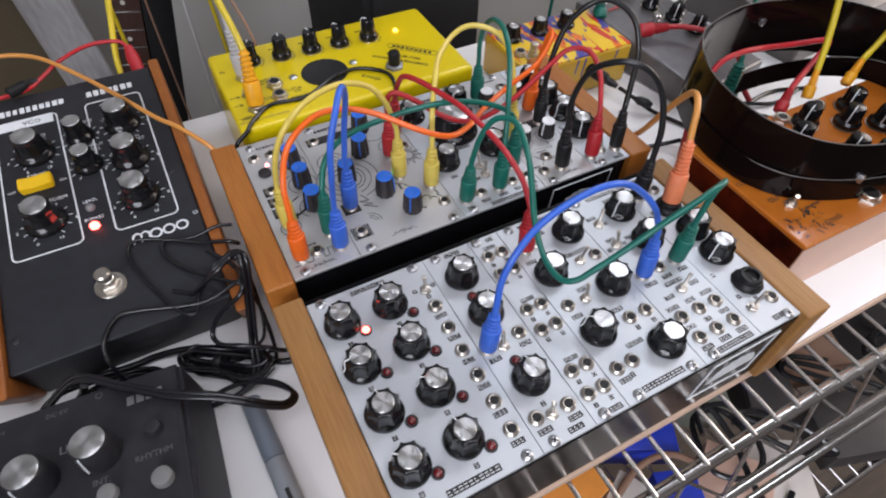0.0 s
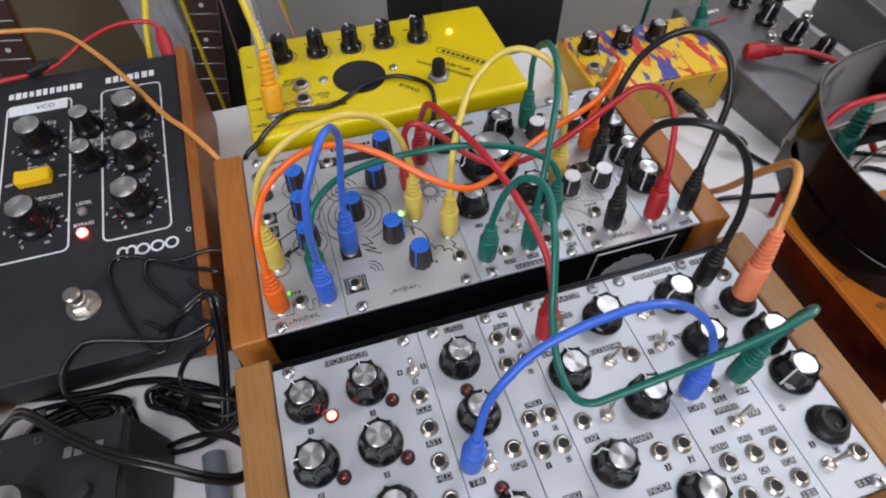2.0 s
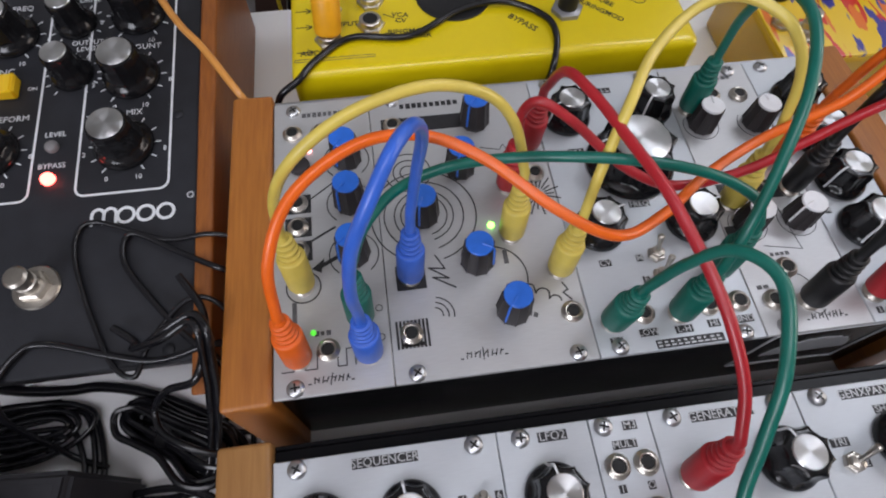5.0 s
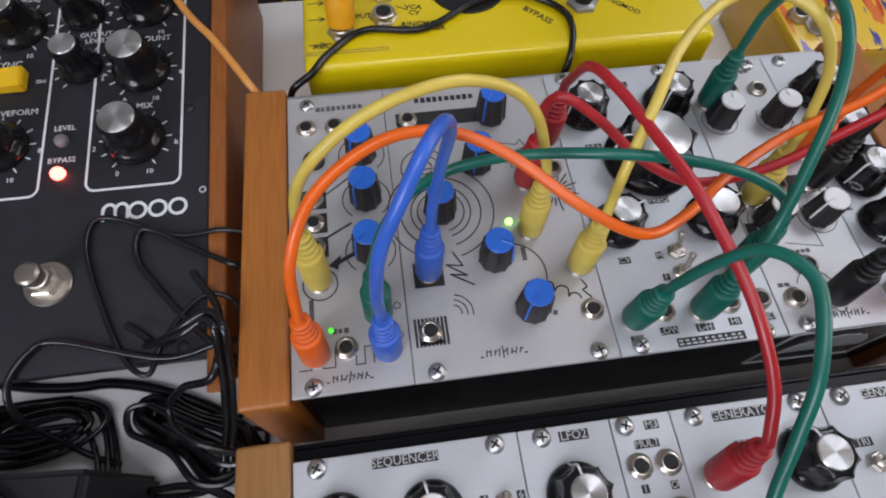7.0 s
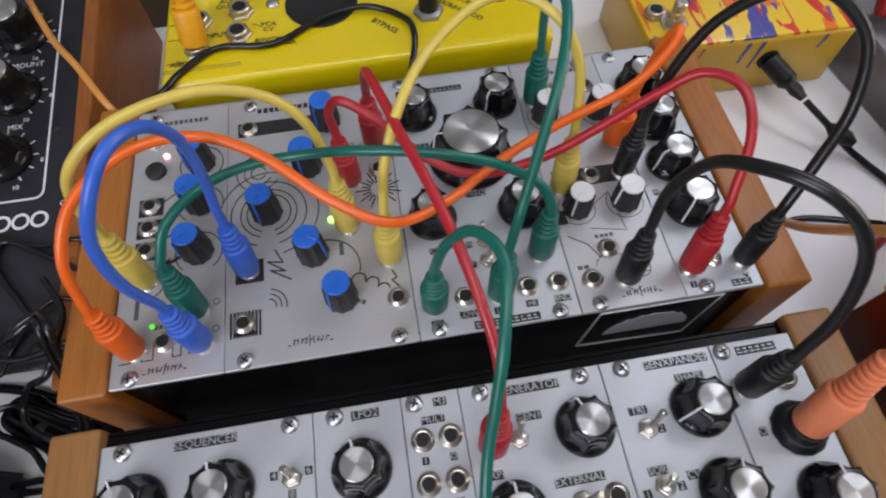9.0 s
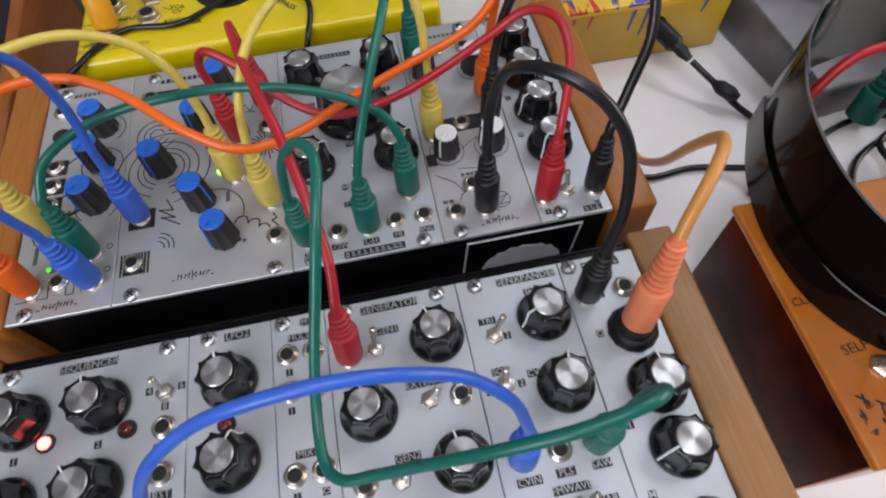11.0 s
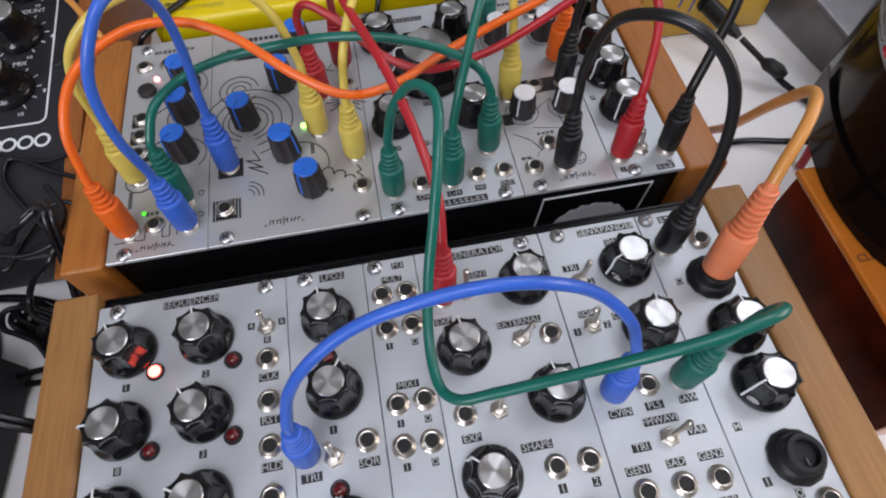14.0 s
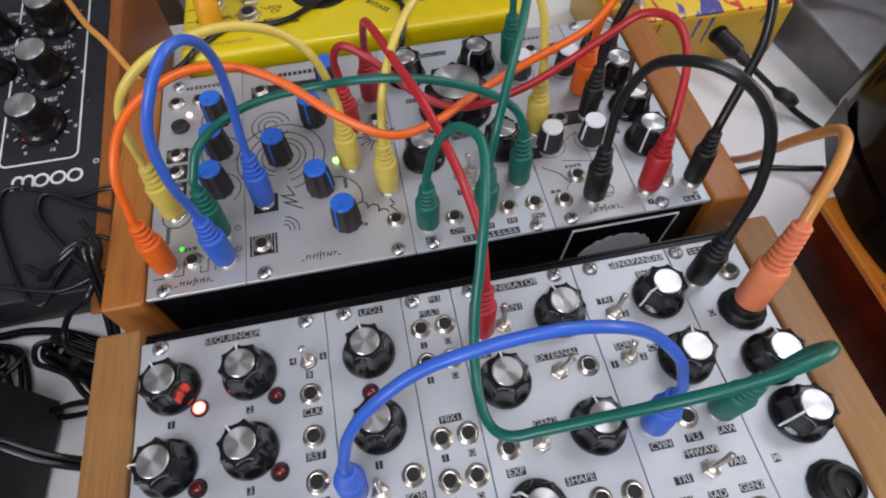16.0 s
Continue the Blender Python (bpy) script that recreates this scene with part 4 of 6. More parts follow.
def frame_line(parent, x0, x1, y0, y1, r=4, w=1.0, material=None, z=0.06):
    p = arc(x1 - r, y1 - r, r, 0, 90, 6) + arc(x0 + r, y1 - r, r, 90, 180, 6) + arc(x0 + r, y0 + r, r, 180, 270, 6) + arc(x1 - r, y0 + r, r, 270, 360, 6)
    o = line_art(parent, p + p[:1], w, material or WHITE_INK, z)
    o.name = "printed_frame"
    return o


frame_line(mg, -88, -49, mv(251), mv(378))
frame_line(mg, -148, -107.5, mv(251), mv(378))
ink_patch(mg, -147, -110, mv(369), mv(378), WHITE_INK, 0.08)
lettering(mg, "VCO", -124, mv(373.5), 4.2, INK, 0.2)
bars(mg, -124, mv(388), 48, 6.5, 11, WHITE_INK, z=0.06)
bars(mg, -68, mv(388), 34, 6.5, 7, WHITE_INK, z=0.06)


def skirted_knob(s, h):
    """A tall fluted knob on a wide skirt with a broad metal cap."""
    def body(bm):
        lobed(bm, [(.0112 * s, 0, 0), (.0116 * s, .0006, 0), (.0115 * s, .0022, 0), (.0102 * s, .0040, 0), (.0094 * s, .0050, .03), (.0089 * s, .0062, .05),
                   (.0083 * s, h * .7, .05), (.0080 * s, h * .95, .04), (.0075 * s, h, .03), (.0068 * s, h + .0002, 0)], 96, 12)

    def line(bm):
        tube(bm, [(.0066 * s, 0, h + .0002), (.0080 * s, 0, h * .96), (.0086 * s, 0, h * .6), (.0091 * s, 0, .0056), (.0114 * s, 0, .0026)], .0004, 6)
    return (mesh_of("knob", KNOB, body), mesh_of("pointer_line", WHITE_INK, line), mesh_of("metal_cap", CAPAL, _cap(.0067 * s, .0005)), h)


K_PEDAL = skirted_knob(1.12, .0174)
K_PEDAL_SMALL = skirted_knob(0.84, .0158)


def scale_marks(parent, x, y, r=15.4, n=11):
    for i in range(n):
        a = radians(235 - i * 29.0)
        line_art(parent, [(x + r * .86 * math.cos(a), y + r * .86 * math.sin(a)), (x + r * math.cos(a), y + r * math.sin(a))], 0.55, WHITE_INK, 0.06)


for x, y, w in ((-66.5, 348, "AMOUNT"), (-67.5, 311, "AMOUNT"), (-68.5, 274, "MIX"), (-125, 340, "FREQ"), (-126, 276, "WAVEFORM")):
    knob(mg, x, mv(y), 150, K_PEDAL)
    scale_marks(mg, x, mv(y))
    if y != 348:
        lettering(mg, w, x + 3, mv(y + 17.2), 3.1, WHITE_INK, 0.1)
    for s, a in (("0", 247), ("2", 190), ("8", -10), ("10", -68)):
        lettering(mg, s, x + 17.6 * math.cos(radians(a)), mv(y) + 17.6 * math.sin(radians(a)), 2.4, WHITE_INK, 0.1)
for x, y, w in ((-95.5, 345, "DRIVE"), (-94.5, 315, "LEVEL")):
    knob(mg, x, mv(y), 150, K_PEDAL_SMALL)
    scale_marks(mg, x, mv(y), 12.6)
    lettering(mg, w, x + 5, mv(y + 14.5), 2.7, WHITE_INK, 0.1)
lettering(mg, "OUTPUT", -89.5, mv(333.2), 2.7, WHITE_INK, 0.1)
lettering(mg, "SYNC", -127, mv(319.5), 3.4, WHITE_INK, 0.1)
lettering(mg, "OFF", -143, mv(309), 2.0, WHITE_INK, 0.1)
lettering(mg, "ON", -112, mv(309), 2.0, WHITE_INK, 0.1)
bm = BM()
prof = [(-.0098, 0), (-.0102, .0068), (-.0040, .0050), (.0005, .0042), (.0050, .0054), (.0094, .0066), (.0102, .0056), (.0098, 0)]
ends = [[bm.verts.new((x, y, z)) for x, z in prof] for y in (-.0052, .0052)]
bm.faces.new(ends[0])
bm.faces.new(ends[1][::-1])
for k in range(len(prof)):
    bm.faces.new((ends[0][k], ends[1][k], ends[1][(k + 1) % len(prof)], ends[0][(k + 1) % len(prof)]))
bmesh.ops.bevel(bm, geom=bm.edges[:], offset=.0008, segments=2, affect="EDGES")
part("rocker_switch", bm, mat("yellow_rocker", (0.80, 0.50, 0.01), 0.35, grain=0.06, scale=100), mg, "yellow rocker switch", mm(-127, mv(309), 0))
for y, k, w in ((276.5, LEDM(LEDGREY), "LEVEL"), (260.5, LED_RED, "BYPASS")):
    put("led", k, mg, mm(-99.5, mv(y), 0.02) @ Matrix.Scale(1.35, 4), "lit red" if w == "BYPASS" else "unlit grey")
    lettering(mg, w, -99, mv(y + 6.6), 2.6, WHITE_INK, 0.1)


def foot_switch(parent, x, y, s=1.0, metal=None):
    metal = metal or NICKEL
    bm = BM()
    lathe(bm, [(.0092 * s, 0), (.0094 * s, .0006), (.0088 * s, .0014), (.0066 * s, .0016)], 32)
    lathe(bm, [(.0066 * s, .0016), (.0066 * s, .0046), (.0058 * s, .0052)], 6)
    o = part("foot_switch", bm, metal, parent, "round metal foot switch", mm(x, y, 0.02))
    bm = BM()
    lathe(bm, [(.0046 * s, .005), (.0046 * s, .0085), (.0040 * s, .0088), (.0040 * s, .0108), (.0046 * s, .0112), (.0046 * s, .0138), (.0036 * s, .0148), (.001, .0150)], 24)
    part("button", bm, metal, o)
    return o


foot_switch(mg, -98.5, mv(211.5))
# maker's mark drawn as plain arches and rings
for dx in (-17.5, -12.5):
    line_art(mg, [(-60 + dx - 2.5, mv(236.5))] + [(-60 + dx + 2.5 * math.cos(radians(a)), mv(241) + 2.7 * math.sin(radians(a))) for a in range(180, -1, -20)] + [(-60 + dx + 2.5, mv(236.5))], 1.3, WHITE_INK, 0.06)
for dx in (-6.0, 2.2, 10.4):
    line_art(mg, arc(-60 + dx, mv(240), 3.4, 0, 380, 22), 1.3, WHITE_INK, 0.06)
line_art(mg, arc(-60 + 20.5, mv(246.5), 1.3, 0, 360, 14), 0.4, WHITE_INK, 0.06)
for x, y in ((-46, 180), (-152, 196), (-46, 288), (-152, 330)):
    put("panel_screw", SCREW, mg, mm(x, mv(y), 0.02), "black screw").data = mesh_of("panel_screw", PEDALBLK, lambda bm: lathe(bm, [(.0024, 0), (.0024, .0004), (.0016, .001)], 16))

# ---------- black plastic synthesizer in front ----------
kg = thing("desktop_synthesizer", "black plastic desktop synthesizer with silver-capped knobs", "synthesizer", at(-0.0685, 0.1405, 0, -3.8))
bm = BM()
vs = box(bm, -0.205, 0.0005, -0.14, 0, 0.0003, 0.052)
for v in vs:
    if v.co.z > 0.03:
        v.co.x += -0.004 if v.co.x > -0.1 else 0.004
        v.co.y += -0.002 if v.co.y > -0.07 else 0.004
bmesh.ops.bevel(bm, geom=bm.edges[:], offset=0.0024, segments=3, affect="EDGES")
part("body", bm, PLASTBLK, kg)
TALL = (mesh_of("knob", PLASTBLK, lambda bm: lathe(bm, [(.0098, 0), (.0100, .0008), (.0088, .0145), (.0082, .0155)], 40)),
        mesh_of("pointer_line", WHITE_INK, lambda bm: tube(bm, [(.0085, 0, .0152), (.0089, 0, .014), (.0100, 0, .002)], .0005, 6)),
        mesh_of("metal_cap", CAPAL, _cap(.0078, .0006)), .0155)
BUTTONGREY = mat("grey_button_plastic", (0.16, 0.16, 0.155), 0.6, grain=0.12, scale=200)
KZ = Matrix.Translation((0, 0, 0.0521))
top = put("panel", mesh_of("panel", PLASTBLK, lambda bm: box(bm, -0.196, -0.008, -0.128, -0.006, -0.0006, 0.0, 0.0002, 1), False), kg, KZ, "matt black top plate")
for x, y in ((-44.5, -40), (-72.5, -43), (-100.5, -46)):
    o = knob(kg, 0, 0, 240, TALL)
    o.matrix_local = KZ @ mm(x, y, 0, 240)
for x, y, r in ((-19.5, -37, .0042), (-18, -64, .0050), (-42, -62, .0045)):
    put("push_button", mesh_of("push_button", PLASTBLK if y > -50 else BUTTONGREY, lambda bm: lathe(bm, [(r, 0), (r, .003), (r * .9, .0042), (r * .5, .0046)], 24)), kg, KZ @ mm(x, y, 0), "round push button")
for w, x, y, sz in (("LFO", -58, -31, 4.2), ("RHYTHM", -21, -50, 3.2), ("INT.", -45, -54, 3.2), ("AUDIO IN", -95, -10, 2.4), ("DC 9V", -64, -9.5, 2.6)):
    put("lettering", text_mesh(w, sz * .00138, INK2 if w != "LFO" else GREYMETAL), kg, KZ @ mm(x, y, 0.12))
bm = BM()
for i in range(4):
    box(bm, -.031 + i * .0046, -.0275 + i * .0046, -.0190, -.0140, 0, .0001)
part("emblem", bm, GREYMETAL, kg, "grey maker's mark", KZ @ mm(0, 0, 0.05), smooth=False)
line_art(kg, arc(-44, -7, 1.6, 110, 430, 14), 0.4, INK2, 52.2)

# ---------- grey marker pen on the table ----------
pen = thing("marker_pen", "grey marker pen lying on the table", "pen", look((-0.0475, 0.124, 0.0064), (-0.0415, 0.03, 0.0064)))
PENG = mat("grey_pen_plastic", (0.30, 0.33, 0.36), 0.35, grain=0.08, scale=60)
bm = BM()
lathe(bm, [(.0052, 0), (.0060, .0006), (.0062, .040), (.0060, .042)], 24, m=Matrix.Rotation(radians(180), 4, "X"))
part("cap", bm, mat("blue_grey_pen_plastic", (0.17, 0.2, 0.24), 0.3, grain=0.1, scale=60), pen, "darker blue-grey cap")
bm = BM()
lathe(bm, [(.0058, .0425), (.0061, .043), (.0061, .125), (.0040, .128)], 24, m=Matrix.Rotation(radians(180), 4, "X"))
part("barrel", bm, PENG, pen)
bm = BM()
box(bm, -.0012, .0012, .0055, .0068, -.09, -.062, .0003, 1)
part("printed_mark", bm, INK, pen, "black printed mark")

# ---------- yellow pedal ----------
YS = 0.0
yp = thing("effects_pedal", "bright yellow metal pedal with black knobs and grille", "effects pedal", pose(0, 0.2955, 0.0702, YS, 0, 0))
INV = yp.matrix_world.inverted()
bm = BM()
vs = box(bm, 0.0075, 0.2005, 0.2925, 0.402, 0.0004, 1)
for v in vs:
    if v.co.z > 0.5:
        v.co.z = 0.0702
bmesh.ops.bevel(bm, geom=[e for e in bm.edges if (e.verts[0].co + e.verts[1].co).z > 0.1 or abs(e.verts[0].co.z - e.verts[1].co.z) > 0.03], offset=0.005, segments=5, affect="EDGES", profile=0.6)
part("body", bm, YELLOW, yp, "yellow enamelled steel", INV)


def yv(y):
    return (y - 295.5) / math.cos(radians(YS))


bm = BM()
lathe(bm, [(.0186, 0), (.0188, .0004), (.0180, .0008), (.0176, .0005)], 48)
o = part("grille", bm, SPKGRILLE, yp, "round black mesh grille", mm(87.5, yv(337.5), 0.02))
for x, y in ((62.5, 341), (113, 340)):
    put("panel_screw", SCREW, yp, mm(x, yv(y), 0.02) @ Matrix.Scale(1.1, 4), "domed steel screw")


def pedal_knob(parent, x, y, a=90, s=1.0, top=Matrix()):
    kk = put("knob", mesh_of("knob", KNOB, lambda bm: lathe(bm, [(.0078 * s, 0), (.0080 * s, .0010), (.0078 * s, .0034), (.0062 * s, .0052), (.0056 * s, .0150), (.0048 * s, .0165), (.002 * s, .0168)], 32)), parent, top @ mm(x, y, 0.9, a))
    put("pointer_line", mesh_of("pointer_line", WHITE_INK, lambda bm: tube(bm, [(.001, 0, .0170), (.0048 * s, 0, .0167), (.0058 * s, 0, .0150), (.0064 * s, 0, .0052)], .0005, 6)), kk)
    put("washer", mesh_of("washer", NICKEL, lambda bm: lathe(bm, [(.0086 * s, -.0008), (.0086 * s, -.0002), (.0070 * s, 0)], 24)), kk, None, "thin metal washer")


for i, (x, y) in enumerate(((38.5, 376), (64, 374.5), (89, 373), (113.5, 371.5), (139.5, 370))):
    pedal_knob(yp, x, yv(y), 70 + 17 * i)
    line_art(yp, arc(x, yv(y), 10.2, -60, 40, 8), 0.45, INK, 0.05)
    bars(yp, x - 3, yv(y + 14), 9, 1.8, 4, INK)
put("led", LEDM(LEDAMBER), yp, mm(165, yv(371), 0.02), "lit amber")
bm = BM()
lathe(bm, [(.0078, 0), (.0078, .0022), (.0066, .003)], 6)
o = part("foot_switch", bm, GREYMETAL, yp, "black foot switch with a grey nut", mm(141, yv(320), 0.02))
bm = BM()
lathe(bm, [(.0048, .003), (.0048, .012), (.0042, .0135), (.002, .0138)], 24)
part("button", bm, RUBBER_BLK, o)
QJ = mesh_of("jack_nut", NICKEL, lambda bm: (lathe(bm, [(.0066, 0), (.0066, .0014), (.0062, .0018)], 6), lathe(bm, [(.0052, .0018), (.0052, .0042), (.0046, .0046), (.0036, .0045), (.0034, .002)], 28)))
QH = mesh_of("jack_socket", HOLE, lambda bm: lathe(bm, [(.0034, .002), (.0034, .0047), (.001, .0048)], 20))
for x, y in ((46.6, 337), (45.6, 320.5), (25.5, 313), (26, 333), (27.5, 357)):
    j = put("jack_nut", QJ, yp, mm(x, yv(y), 0.02))
    put("jack_socket", QH, j)
for w, x, y, sz, a in (("AUDIO", 42, 347.5, 2.9, 0), ("OUTPUT", 42, 343.6, 2.9, 0), ("VCA", 60, 326.5, 2.8, -8), ("CV", 60, 322.6, 2.8, -8), ("INPUTS", 35, 323, 2.8, 0), ("RINGMOD", 63, 315, 2.8, -2), ("CARRIER", 66, 311.5, 2.5, -2), ("AUDIO", 19, 305.5, 2.9, 0),
                       ("BYPASS", 118, 314.5, 3.3, -45), ("VACUUM-TUBE", 154, 331, 2.9, -42), ("WAVESHAPER/RINGMOD", 149, 326.5, 2.9, -42), ("SH", 14, 372, 2.5, -20)):
    lettering(yp, w, x, yv(y), sz * 1.08, INK, 0.1, a, 0.00007)
o = frame_line(yp, -22, 22, -3.2, 3.2, 3.0, 0.5, INK, 0.05)
o.matrix_local = mm(165.5, yv(337.5), 0.05, -44)
bars(yp, 165.5, yv(337.5), 36, 3.4, 9, INK, a=-44)
for y in (306.5, 323, 334):
    line_art(yp, [(10.5, yv(y)), (18, yv(y))], 0.5, INK)
    line_art(yp, [(15.5, yv(y + 1.6)), (18, yv(y)), (15.5, yv(y - 1.6))], 0.5, INK)
line_art(yp, [(52, yv(328)), (57, yv(325))], 0.4, INK)
line_art(yp, [(52, yv(315)), (57, yv(313.5))], 0.4, INK)
frame_line(yp, 9.5, 46, yv(300.5), yv(302), 0.6, 0.3, INK2)

# ---------- paint-streaked pedal ----------
PAINT = bpy.data.materials.new("streaked_paint")
PAINT.use_nodes = True
nt = PAINT.node_tree
b = nt.nodes["Principled BSDF"]
b.inputs["Roughness"].default_value = 0.3
b.inputs["Coat Weight"].default_value = 0.3
tc = nt.nodes.new("ShaderNodeTexCoord")
prev = None
base = (0.78, 0.52, 0.02, 1)
for k, (c, off, thr) in enumerate((((0.60, 0.03, 0.02, 1), 0.0, 0.53), ((0.05, 0.05, 0.28, 1), 7.3, 0.55), ((0.72, 0.17, 0.02, 1), 3.1, 0.60), ((0.78, 0.52, 0.02, 1), 11.7, 0.60))):
    mp = nt.nodes.new("ShaderNodeMapping")
    mp.inputs["Rotation"].default_value = (0, 0, radians(14))
    mp.inputs["Scale"].default_value = (105, 22, 60)
    mp.inputs["Location"].default_value = (off, off * 1.7, 0)
    nz = nt.nodes.new("ShaderNodeTexNoise")
    nz.inputs["Scale"].default_value, nz.inputs["Detail"].default_value, nz.inputs["Distortion"].default_value = 1.0, 2.5, 0.6
    rp = nt.nodes.new("ShaderNodeValToRGB")
    rp.color_ramp.elements[0].position, rp.color_ramp.elements[1].position = thr, thr + 0.02
    mx = nt.nodes.new("ShaderNodeMix")
    mx.data_type = "RGBA"
    nt.links.new(tc.outputs["Object"], mp.inputs["Vector"])
    nt.links.new(mp.outputs[0], nz.inputs["Vector"])
    nt.links.new(nz.outputs["Fac"], rp.inputs[0])
    nt.links.new(rp.outputs[0], mx.inputs[0])
    mx.inputs[7].default_value = c
    if prev is None:
        mx.inputs[6].default_value = base
    else:
        nt.links.new(prev, mx.inputs[6])
    prev = mx.outputs[2]
nt.links.new(prev, b.inputs["Base Color"])
OCHRE = mat("ochre_paint", (0.527, 0.323, 0.0255), 0.35, grain=0.1, scale=30, coat=0.2)

cp = thing("effects_pedal", "yellow pedal with red, blue and orange paint streaks", "effects pedal", at(0.262, 0.3010, 0, -1))
bm = BM()
box(bm, 0, 0.121, 0, 0.077, 0.0003, 0.040, 0.003, 3)
part("body", bm, OCHRE, cp, "ochre painted sides")
bm = BM()
box(bm, 0.0012, 0.1198, 0.0012, 0.0758, 0.0392, 0.0416, 0.0011, 2)
part("top_plate", bm, PAINT, cp, "paint-streaked top", smooth=True)
CZ = Matrix.Translation((0, 0, 0.0416))
for x, y in ((17, 54), (48, 54), (79, 54)):
    o = knob(cp, x, y, 80, K_SMALL)
    o.matrix_local = CZ @ mm(x, y, 0, 80)
o = foot_switch(cp, 29, 23, 0.8)
o.matrix_local = CZ @ mm(18.5, 19.5, 0)
o2 = put("jack_nut", QJ, cp, CZ @ mm(10, 28, 0))
put("jack_socket", QH, o2)
for i, (x, c) in enumerate(((31, LEDRED), (58, BLUEBOX), (66, BLUEBOX), (104, BLUEBOX), (20, LEDOFF))):
    bm = BM()
    vs = box(bm, -.0007 - .0006 * (i % 2), .0007 + .0004 * (i % 3), -.0003, .0002, -.009 - .005 * (i % 3), .0)
    for v in vs:
        if v.co.z < -.004:
            v.co.x = v.co.x * .5 - .002
    part("paint_run", bm, mat("run_of_paint", (0.4, 0.03, 0.03) if i in (0, 4) else (0.06, 0.06, 0.25), 0.35, grain=0.1), cp, m=mm(x, -0.05, 38.5))
bm = BM()
lathe(bm, [(.0062, 0), (.0062, .0012), (.0048, .0018), (.0030, .0019)], 24)
part("power_socket", bm, RUBBER_BLK, cp, "black power socket", mm(74.5, -0.1, 25) @ pose(0, 0, 0, 90, 0, 0))


def lead_plug(parent, base, tip, r, material, mid=0.55, label="moulded plug"):
    b0, p = Vector(base), Vector(tip)
    d = p - b0
    rot = d.to_track_quat("Z", "Y").to_matrix().to_4x4()
    L = d.length
    bm = BM()
    lathe(bm, [(r * .7, 0), (r, .001), (r * 1.02, L * mid), (r * .8, L * (mid + .05)), (r * .62, L * (mid + .1)), (r * .66, L * .8), (r * .45, L * .95), (r * .4, L)], 20)
    return part("plug_boot", bm, material, parent, label, Matrix.Translation(b0) @ rot)


t = thing("power_lead", "black power lead plugged into the streaked pedal", "cable")
bm = BM()
tube(bm, smooth_path([(0.3485, 0.2695, 0.0195), (0.360, 0.254, 0.012), (0.371, 0.241, 0.004), (0.384, 0.216, 0.0024), (0.392, 0.19, 0.0024), (0.40, 0.165, 0.0024)]), 0.0019, 8)
part("cord", bm, CABLE_BLK, t)
lead_plug(t, (0.3365, 0.2985, 0.025), (0.3475, 0.271, 0.020), 0.0056, RUBBER_BLK)
bm = BM()
lathe(bm, [(.002, 0), (.0042, .004), (.0044, .012), (.002, .017)], 16)
part("strain_relief", bm, RUBBER_BLK, t, "", Matrix.Translation((0.359, 0.2555, 0.0125)) @ pose(0, 0, 0, 98, 0, 38))

# ---------- orange wooden pedal with a coiled black band on it ----------
op = thing("effects_pedal", "orange lacquered wooden pedal with dark red sides", "effects pedal", at(0.2968, 0.0355, 0, -0.6))
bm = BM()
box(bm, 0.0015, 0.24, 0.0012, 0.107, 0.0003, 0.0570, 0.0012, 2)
part("body", bm, ORANGESIDE, op, "dark red lacquered side with shade and red glow coloured in")
bm = BM()
box(bm, 0.002, 0.24, 0, 0.0011, 0.0003, 0.0568, 0.0004, 1)
part("front_panel", bm, mat("peach_lacquer", (0.62, 0.36, 0.24), 0.4, grain=0.1, scale=30, coat=0.2), op, "pale peach front", smooth=False)
bm = BM()
box(bm, -0.0005, 0.241, -0.001, 0.108, 0.0572, 0.0612, 0.0014, 3)
part("top_plate", bm, ORANGEBOX, op, "orange lacquered top")
OZ = Matrix.Translation((0, 0, 0.0612))


def on_top(o, x, y, a=0.0, z=0.02):
    o.matrix_local = OZ @ mm(x, y, z, a)
    return o


for w, x, y, sz, a in (("SELF OSC", 21, 40, 4.0, 4), ("CLEAN", 9, 61, 3.6, 4), ("BYPASS", 36, 8.5, 3.6, 4), ("GAIN TRIM", 33, 24, 2.6, 4)):
    on_top(lettering(op, w, 0, 0, sz, INK), x, y, a, 0.1)
sw = put("switch_nut", SW_NUT, op, OZ @ mm(20, 31, 0.02) @ Matrix.Scale(1.3, 4))
put("switch_lever", SW_LEVER, sw, pose(0, 0, .003, 35, 0, -60))
rng = random.Random(5)
bm = BM()
for i in range(46):
    x, y = 4 + rng.random() ** 1.2 * 30, 5 + rng.random() * 20
    a, w, h = rng.random() * 3.1, rng.uniform(.3, 1.6), rng.uniform(1.0, 5.5)
    m = mm(x, y, i * 0.004, math.degrees(a))
    lathe(bm, [(w * .0005, 0), (w * .0005, .00012), (w * .0002, .00015)], 9, m=m @ Matrix.Diagonal((1, h / w, 1, 1)))
part("painted_splatter", bm, INK, op, "black ink splatter drawing", OZ)
bm = BM()
for i in range(8):
    x, y = 8 + rng.random() * 3, 72 + rng.random() * 14
    lathe(bm, [(.0014 * rng.uniform(.6, 1.3), 0), (.0011, .0001)], 10, m=mm(x, y, i * 0.006))
part("painted_splatter", bm, mat("red_paint", (0.5, 0.03, 0.01), 0.35, grain=0.1), op, "red painted spots", OZ)
wj = put("jack_nut", QJ, op, OZ @ mm(74, 12, 0) @ Matrix.Scale(1.25, 4))
put("jack_socket", QH, wj)
for x, y in ((101, 89), (76, 75), (150, 88), (130, 74), (101, 48), (154, 62), (115, 34)):
    pedal_knob(op, x, y, 200, 1.25, OZ)
